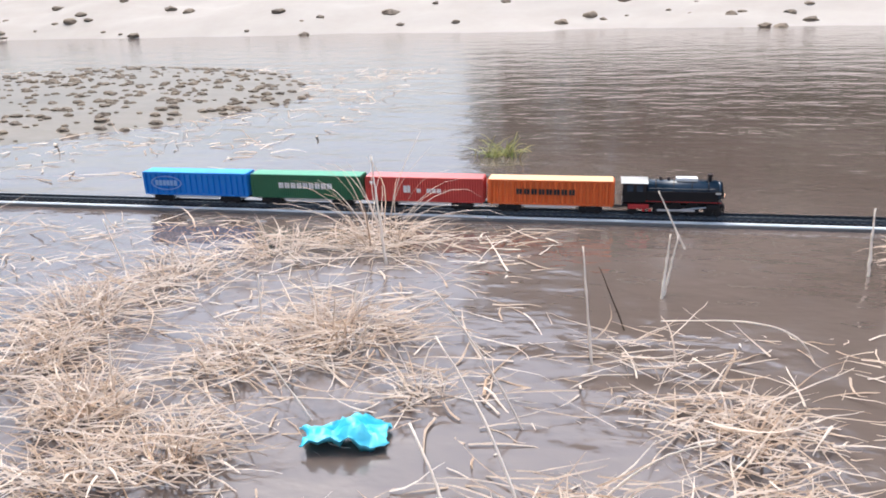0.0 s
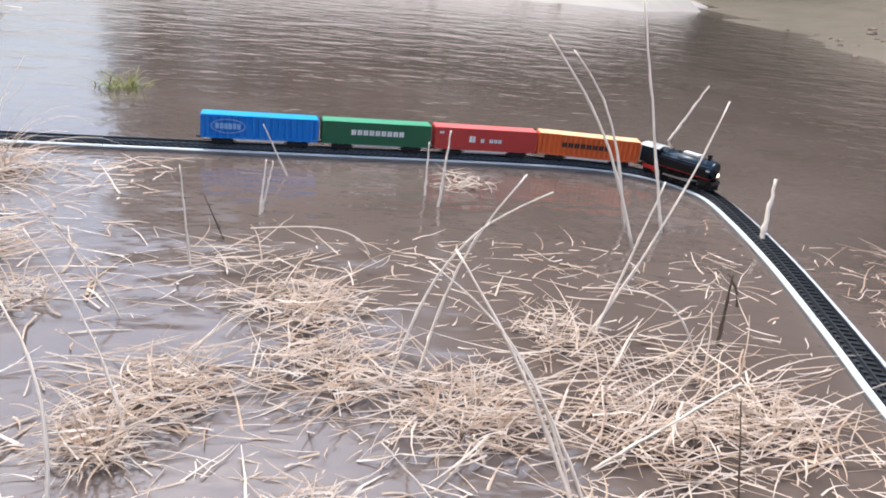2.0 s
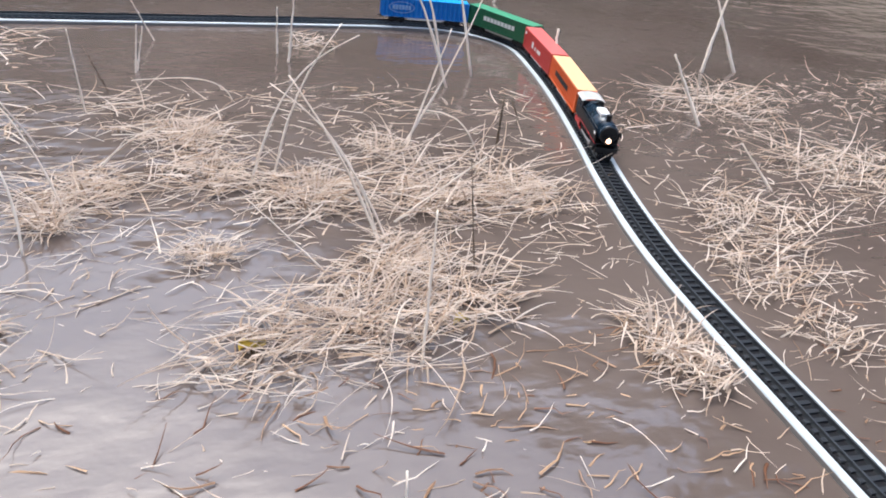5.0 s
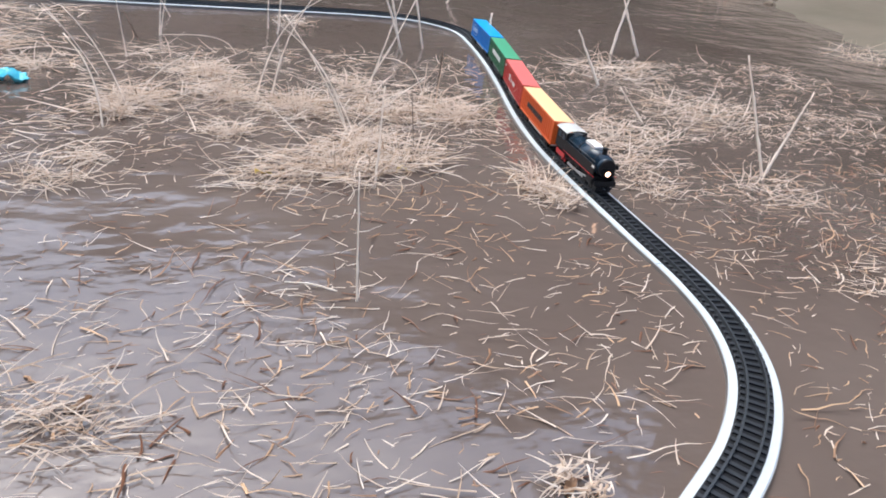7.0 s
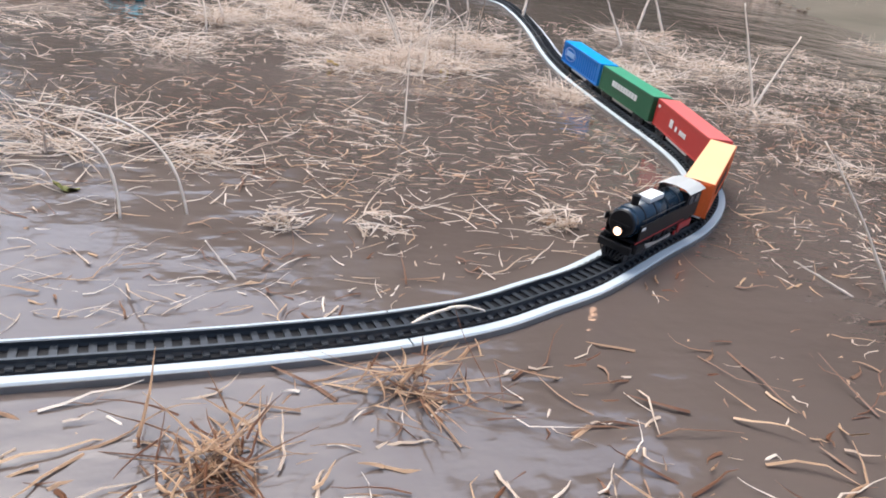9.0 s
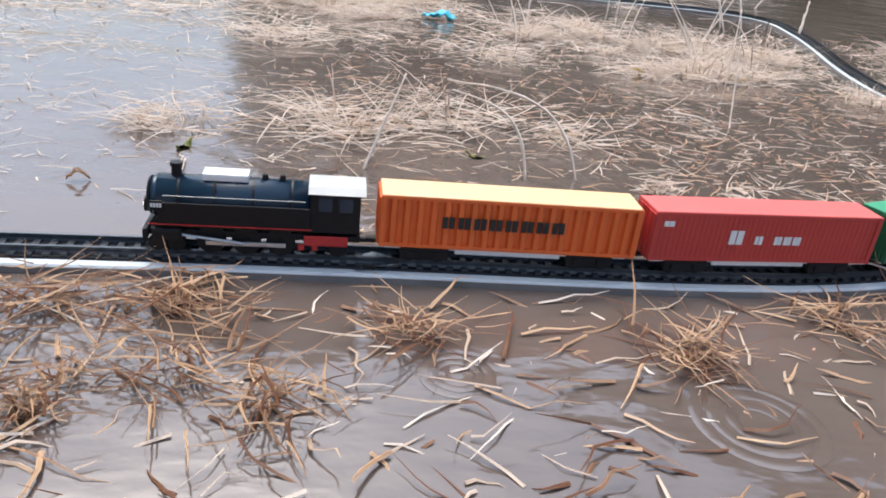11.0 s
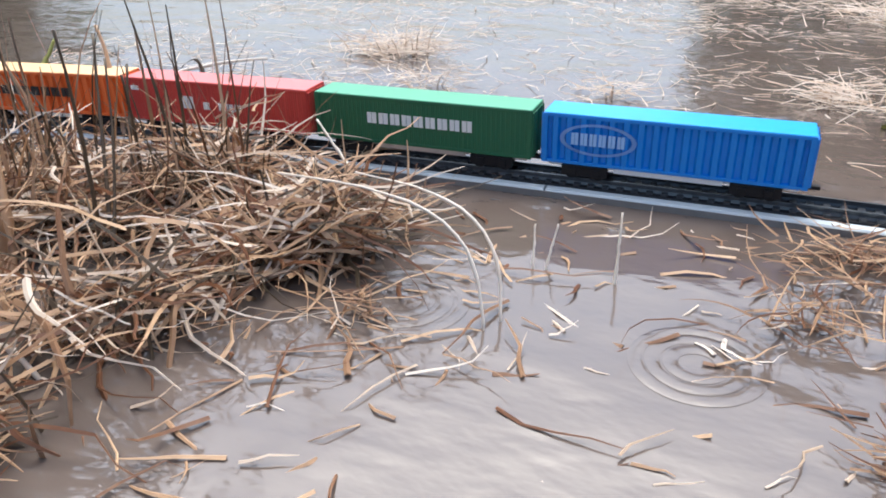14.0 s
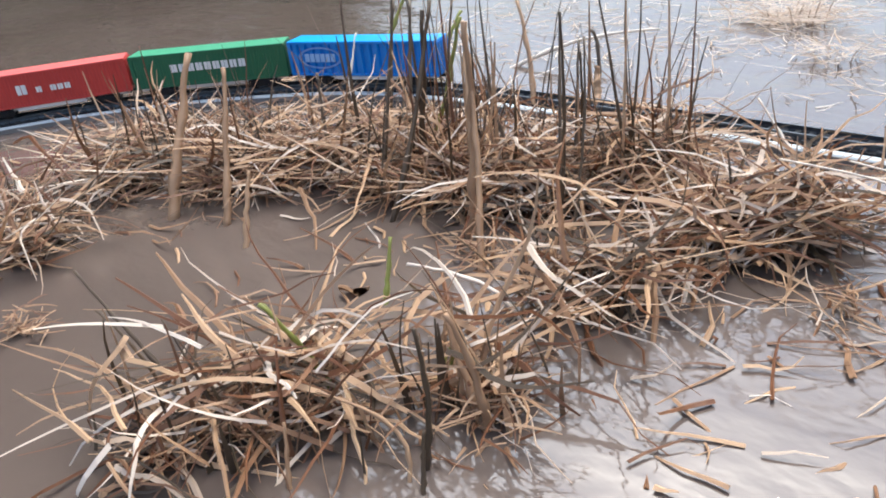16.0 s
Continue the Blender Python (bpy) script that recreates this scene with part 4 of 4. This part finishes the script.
def reed_mat(seed, x0, y0, x1, y1, width, count, stems, tall, label):
    """A tangled bank of dead reeds between two points: layers of fallen stems and a few that still stand."""
    g = np.random.default_rng(seed)
    top = tagged(new("reed_bed"), label, "dead reeds", "reed beds")
    top.location = ((x0 + x1) / 2, (y0 + y1) / 2, 0)
    along = math.atan2(y1 - y0, x1 - x0)
    half = math.hypot(x1 - x0, y1 - y0) / 2

    def spread(n, w):
        u, v = g.uniform(-1, 1, n) * half, g.normal(0, w, n)
        v = v + 0.02 * np.sin(u * 38 + seed)
        return u * math.cos(along) - v * math.sin(along), u * math.sin(along) + v * math.cos(along)

    for piece, mat, share in (("fallen_reed", BROWN_STRAW, 0.86), ("dark_litter", DARK_STEM, 0.16), ("pale_straw", STRAW, 0.24)):
        n = int(count * share)
        bx, by = spread(n, width)
        ok = off_track(bx + top.location.x, by + top.location.y, 0.028)
        bx, by = bx[ok], by[ok]
        n = len(bx)
        bz = np.abs(g.normal(0, 0.015, n))
        az = along + g.normal(0, 0.9, n) + math.pi * g.integers(0, 2, n)
        tagged(blades(piece, mat, np.stack([bx, by, bz], 1), az, g.normal(0.12, 0.35, n), g.uniform(0.02, 0.085, n), g.normal(0.35, 0.6, n),
                      0.00105 * g.uniform(0.35, 1.8, n), top, rng=g, twist=0.6, bend=0.22), kind="stuff")
    for piece, mat in (("brown_reed", BROWN_STRAW), ("dark_reed", DARK_STEM)):
        n = stems
        c = np.sort(g.uniform(-0.9, 0.9, 5))
        u, v = c[g.integers(0, 5, n)] * half + g.normal(0, 0.016, n), g.normal(0, width * 0.8, n)
        bx, by = u * math.cos(along) - v * math.sin(along), u * math.sin(along) + v * math.cos(along)
        ok = off_track(bx + top.location.x, by + top.location.y, 0.03)
        bx, by = bx[ok], by[ok]
        n = len(bx)
        tagged(blades(piece, mat, np.stack([bx, by, np.zeros(n)], 1), g.uniform(0, 6.28, n), g.uniform(1.15, 1.52, n), tall * g.uniform(0.35, 1.1, n),
                      g.normal(0.1, 0.35, n), 0.0010 * g.uniform(0.5, 1.5, n), top, rng=g, bend=0.10), kind="stuff")
    return top


reed_mat(60, -0.749, -1.773, -0.621, -1.644, 0.018, 900, 30, 0.085, "tangled brown dead reeds fallen in shallow water")
reed_mat(61, -0.603, -1.668, -0.408, -1.552, 0.020, 1400, 60, 0.120, "tangled brown dead reeds fallen in shallow water")
reed_mat(62, -0.390, -1.601, -0.319, -1.574, 0.016, 420, 10, 0.050, "tangled brown dead reeds fallen in shallow water")
reed_mat(63, -0.403, -1.696, -0.354, -1.682, 0.010, 140, 8, 0.050, "tangled brown dead reeds fallen in shallow water")
reed_mat(64, -0.460, -1.877, -0.396, -1.811, 0.014, 260, 16, 0.050, "tangled brown dead reeds fallen in shallow water")
reed_mat(65, -0.374, -1.784, -0.359, -1.768, 0.008, 60, 12, 0.060, "tangled brown dead reeds fallen in shallow water")
reed_mat(66, -0.722, -1.850, -0.664, -1.827, 0.012, 160, 6, 0.050, "tangled brown dead reeds fallen in shallow water")


# green weed on the far side of the track
g0 = np.random.default_rng(44)
nb = 60
weed = blades("green_weed", GREEN, np.stack([g0.normal(0, 0.02, nb), g0.normal(0, 0.012, nb), np.zeros(nb)], 1), g0.uniform(0, 6.28, nb),
              g0.uniform(0.3, 1.2, nb), g0.uniform(0.02, 0.06, nb), g0.uniform(0.3, 1.4, nb), np.full(nb, 0.0012))
weed.location = WEED_AT = (0.170, 0.343, 0)
tagged(weed, "small green weed growing through the flood water", "weed")


# ---- litter ----
def crumpled_sheet(name, x, y, rx, ry, turn, mat, label, seed):
    """A crumpled plastic film afloat."""
    bm = bmesh.new()
    bmesh.ops.create_grid(bm, x_segments=22, y_segments=14, size=1)
    noise.seed_set(seed)
    for v in bm.verts:
        a = math.atan2(v.co.y, v.co.x)
        edge = 0.75 + 0.3 * noise.noise(Vector((math.cos(a) * 1.5, math.sin(a) * 1.5, seed)))
        u, w = v.co.x * edge, v.co.y * edge
        h = 0.008 + 0.010 * noise.noise(Vector((u * 2.2, w * 3.0, seed))) + 0.005 * noise.noise(Vector((u * 6, w * 7, seed + 3)))
        v.co = Vector((u * rx, w * ry, max(0.001, h * (1.15 - u * u * 0.8))))
    bmesh.ops.solidify(bm, geom=bm.faces, thickness=0.0006)
    ob = part(name, bm, mat, smooth=True)
    ob.matrix_world = pose(x, y, 0, 0, 0, turn)
    return tagged(ob, label, "plastic litter")


crumpled_sheet("plastic_bag", 0.187, -0.498, 0.036, 0.016, 14, CYAN, "crumpled cyan plastic bag floating in muddy water", 3)
crumpled_sheet("plastic_bag", -0.266, -1.385, 0.022, 0.011, -20, CYAN, "torn cyan plastic film afloat beside the track", 8)


# ---- clods on the mud flat ----
def clods(seed, count, x0, x1, y0, y1, size):
    g = np.random.default_rng(seed)
    verts, faces = [], []
    bm = bmesh.new()
    bmesh.ops.create_icosphere(bm, subdivisions=2, radius=1)
    unit = [v.co.copy() for v in bm.verts]
    tri = [[v.index for v in f.verts] for f in bm.faces]
    bm.free()
    for _ in range(count):
        x, y = g.uniform(x0, x1), g.uniform(y0, y1)
        z = shore(x, y)
        if z < -0.012:
            continue
        s = size * g.uniform(0.3, 1.3)
        k = len(verts)
        off = Vector(g.uniform(-50, 50, 3))
        for u in unit:
            w = u * s * (1 + 0.45 * noise.noise(u * 1.7 + off))
            verts.append((x + w.x * 1.2, y + w.y, z + w.z * 0.6))
        faces += [[k + i for i in f] for f in tri]
    return tagged(from_arrays("mud_clods", verts, faces, CLOD), "dark lumps of mud and stones on the wet flat", "mud", kind="stuff")


clods(5, 1800, -2.4, -0.3, 0.1, 1.9, 0.010)
clods(6, 60, -5.0, 2.5, 3.7, 4.6, 0.035)
clods(7, 260, 2.2, 4.5, 0.5, 3.4, 0.02)
for i, (x, y) in enumerate(((2.75, 1.2), (3.1, 1.3), (2.6, 0.9))):
    clump(500 + i, x, y, 0.12, 0.10, 90, STRAW, "dry grass tuft on the mud bank", 0.5, thick=0.0014)


# ---- trees round the water, seen in its reflection ----
def tree(seed, height, label):
    g = np.random.default_rng(seed)
    top = tagged(new("tree"), label, "tree", "trees round the water")
    bm = bmesh.new()
    tips = []

    def limb(p, d, length, r, depth):
        q = p + d * length
        tube(bm, p, q, r, r * 0.62, 8)
        tips.append(q)
        if depth:
            for _ in range(3):
                e = (d + Vector(g.normal(0, 0.55, 3))).normalized()
                limb(q, e, length * g.uniform(0.55, 0.8), r * 0.6, depth - 1)

    limb(Vector((0, 0, -0.1)), Vector((0.03, 0.02, 1)).normalized(), height * 0.22, height * 0.012, 4)
    part("trunk", bm, DARK_STEM, top)
    tips = np.array([tuple(t) for t in tips])
    n = 15000
    c = tips[g.integers(len(tips) // 4, len(tips), n)] + g.normal(0, height * 0.035, (n, 3))
    low = g.uniform(0, 1, n) < 0.10
    ang, rad = g.uniform(0, 6.28, n), height * 0.27 * np.sqrt(g.uniform(0, 1, n))
    under = np.stack([rad * np.cos(ang), rad * np.sin(ang), height * g.uniform(0.0, 0.5, n)], 1)
    c = np.where(low[:, None], under, c)
    a = g.normal(0, 1, (n, 3))
    a /= np.linalg.norm(a, axis=1)[:, None]
    s = np.cross(a, g.normal(0, 1, (n, 3)))
    s /= np.linalg.norm(s, axis=1)[:, None]
    L = height * 0.036 * g.uniform(0.6, 1.4, (n, 1))
    v = np.stack([c - a * L, c + s * L * 0.45, c + a * L, c - s * L * 0.45], 1)
    crown = from_arrays("crown", v.reshape(-1, 3).tolist(), (np.arange(n)[:, None] * 4 + np.arange(4)[None]).tolist(), LEAVES, top)
    return top


LEAVES = material("dark_foliage", (0.06, 0.09, 0.03), 0.6, grain=0.3, scale=2, island=0.6, second=(0.03, 0.05, 0.018))
FIRST_TREE = tree(3, 18.0, "tall leafy tree beyond the flooded ground")
FIRST_TREE.matrix_basis = pose(9.6, 12.5, 0, 0, 0, 40)
# Out of view; crowns sited to darken the reflected sky beside a bright gap.
for i, (az, dist) in enumerate(((-3, 23.0), (-29, 17.0), (-48, 17.0), (-62, 17.0), (76, 12.0), (95, 13.0), (112, 12.0), (84, 16.0))):
    a = radians(az)
    copy_thing(FIRST_TREE, pose(-math.sin(a) * dist, -1.5 + math.cos(a) * dist, 0, 0, 0, 67 * i))

# ---- sleepers ----
TIE = bpy.data.meshes.new("sleeper")
bm = bmesh.new()
box(bm, 0, 0, BOARD_TOP + 0.0018, 0.0036, 0.0226, 0.0016)
bm.to_mesh(TIE)
bm.free()
TIE.materials.append(SLEEPER)
TIE_STEP, NEAR_FROM, NEAR_TO = 0.0085, 4.11, 6.61
rest_v, rest_f = [], []
for s in np.arange(1.4, RUN[-3], TIE_STEP):
    x, y, h = on_track(s)
    if NEAR_FROM < s < NEAR_TO:
        ob = new("sleeper", TIE)
        ob.parent = track
        ob.matrix_basis = pose(x, y, 0, 0, 0, math.degrees(h))
    else:
        m, k = pose(x, y, 0, 0, 0, math.degrees(h)), len(rest_v)
        rest_v += [tuple(m @ v.co) for v in TIE.vertices]
        rest_f += [[k + i for i in p.vertices] for p in TIE.polygons]
tagged(from_arrays("sleeper_rest", rest_v, rest_f, SLEEPER, track), kind="stuff")


# ---- rain rings ----
def rain_ring(x, y, r, seed):
    """Concentric low ridges where a drop has struck."""
    bm = bmesh.new()
    n = 40
    for k, rr in enumerate((0.42, 0.72, 1.0)):
        loops = []
        for off, z in ((-0.0030, 0.0), (0.0, 0.00045), (0.0030, 0.0)):
            loops.append([bm.verts.new(((r * rr + off) * math.cos(a), (r * rr + off) * math.sin(a), z)) for a in np.linspace(0, 2 * math.pi, n, endpoint=False)])
        for p, q in zip(loops, loops[1:]):
            for i in range(n):
                bm.faces.new((p[i], p[(i + 1) % n], q[(i + 1) % n], q[i]))
    ob = part("rain_ring", bm, WATER, smooth=True)
    ob.location = (x, y, 0.0002)
    return tagged(ob, "rain ripple ring spreading on the muddy water", "ripple", kind="stuff")


RINGS = [
    (0.237, -1.568, 0.028),
    (0.105, -1.539, 0.015),
    (-0.281, -1.613, 0.028),
    (-0.151, -1.609, 0.024),
]
for i, (x, y, r) in enumerate(RINGS):
    rain_ring(x, y, r, i)


# ---- leaves and scraps afloat ----
def fallen_leaf(name, x, y, length, width, turn, mat, label, seed, lift=0.004):
    """A curled dead leaf with a raised midrib."""
    g = np.random.default_rng(seed)
    bm = bmesh.new()
    n = 9
    rows = []
    for i in range(n + 1):
        u = i / n
        w = width * math.sin(math.pi * min(0.98, u * 0.95 + 0.03)) ** 0.8
        z = lift * (0.4 + math.sin(u * 4 + seed)) + g.normal(0, lift * 0.1)
        rows.append([bm.verts.new(((u - 0.5) * length, k * w, max(0.0008, z + abs(k) * width * 0.5))) for k in (-1, -0.5, 0, 0.5, 1)])
    for p, q in zip(rows, rows[1:]):
        for k in range(4):
            bm.faces.new((p[k], p[k + 1], q[k + 1], q[k]))
    bmesh.ops.solidify(bm, geom=bm.faces, thickness=0.0004)
    ob = part(name, bm, mat, smooth=True)
    ob.matrix_world = pose(x, y, 0, 0, 0, turn)
    return tagged(ob, label, "leaf")


LEAF_SPOTS = [
    ("y", 0.584, -0.820, 0.0162, 20),
    ("y", 0.433, -0.815, 0.0243, 35),
    ("g", 0.153, -1.226, 0.0169, 0),
    ("g", -0.075, -1.251, 0.0173, 60),
    ("b", -0.122, -1.191, 0.0187, 70),
    ("w", 0.064, -1.444, 0.0348, -2),
    ("b", -0.126, -1.331, 0.0150, 20),
    ("b", -0.079, -1.597, 0.0130, 10),
    ("b", -0.477, -1.751, 0.0154, 70),
    ("w", -0.694, -1.629, 0.0198, 10),
    ("b", 0.254, -1.145, 0.0165, 10),
    ("b", 0.507, -1.285, 0.0129, 40),
]
LEAF_LOOKS = {"y": (YELLOW, "fallen yellow leaf caught in dry grass"), "g": (GREEN, "small green-yellow leaf caught in dry grass"),
              "b": (BROWN_STRAW, "curled brown leaf floating on the water"), "w": (BOARD, "pale flat scrap lying beside the track")}
for i, (k, x, y, size, turn) in enumerate(LEAF_SPOTS):
    fallen_leaf("leaf" if k != "w" else "foam_scrap", x, y, size, size * 0.26, turn, *LEAF_LOOKS[k], i)

# ---- what moves ----
TRAIN_RUN = [
    (0.0, 2.4775),
    (0.5, 2.6571),
    (1.5, 2.9910),
    (2.5, 3.0874),
    (3.0, 3.1778),
    (6.0, 3.6850),
    (7.0, 3.8637),
    (7.4, 3.9456),
    (7.8, 4.0665),
    (8.2, 4.1817),
    (10.3, 4.8079),
    (11.0, 4.9979),
    (12.5, 5.3819),
    (14.5, 5.9279),
    (16.0, 6.3439),
]


def train_row(offset, t, s):
    """A wagon's pose from where its two bogies stand."""
    xa, ya, _ = on_track(s - offset + 0.047)
    xb, yb, _ = on_track(s - offset - 0.047)
    return t, pose((xa + xb) / 2, (ya + yb) / 2, RAIL_TOP, 0, 0, math.degrees(math.atan2(ya - yb, xa - xb)))


def run_at(t):
    """The run of the first wagon's middle along the track, eased between the known times."""
    ts, ss = np.array([r[0] for r in TRAIN_RUN]), np.array([r[1] for r in TRAIN_RUN])
    v = np.gradient(ss, ts)
    i = int(np.clip(np.searchsorted(ts, t, "right") - 1, 0, len(ts) - 2))
    h = ts[i + 1] - ts[i]
    u = (t - ts[i]) / h
    return float((2 * u**3 - 3 * u**2 + 1) * ss[i] + (u**3 - 2 * u**2 + u) * h * v[i] + (3 * u**2 - 2 * u**3) * ss[i + 1] + (u**3 - u**2) * h * v[i + 1])


def motions():
    times = np.arange(0, 16.01, 0.25)
    keyed = [(float(t), run_at(float(t))) for t in times]
    for thing, offset in ((LOCO, -0.1375), (ORANGE_CAR, 0.0), (RED_CAR, 0.1515), (GREEN_CAR, 0.3030), (BLUE_CAR, 0.4545)):
        walk(thing, [train_row(offset, t, s) for t, s in keyed])


motions()
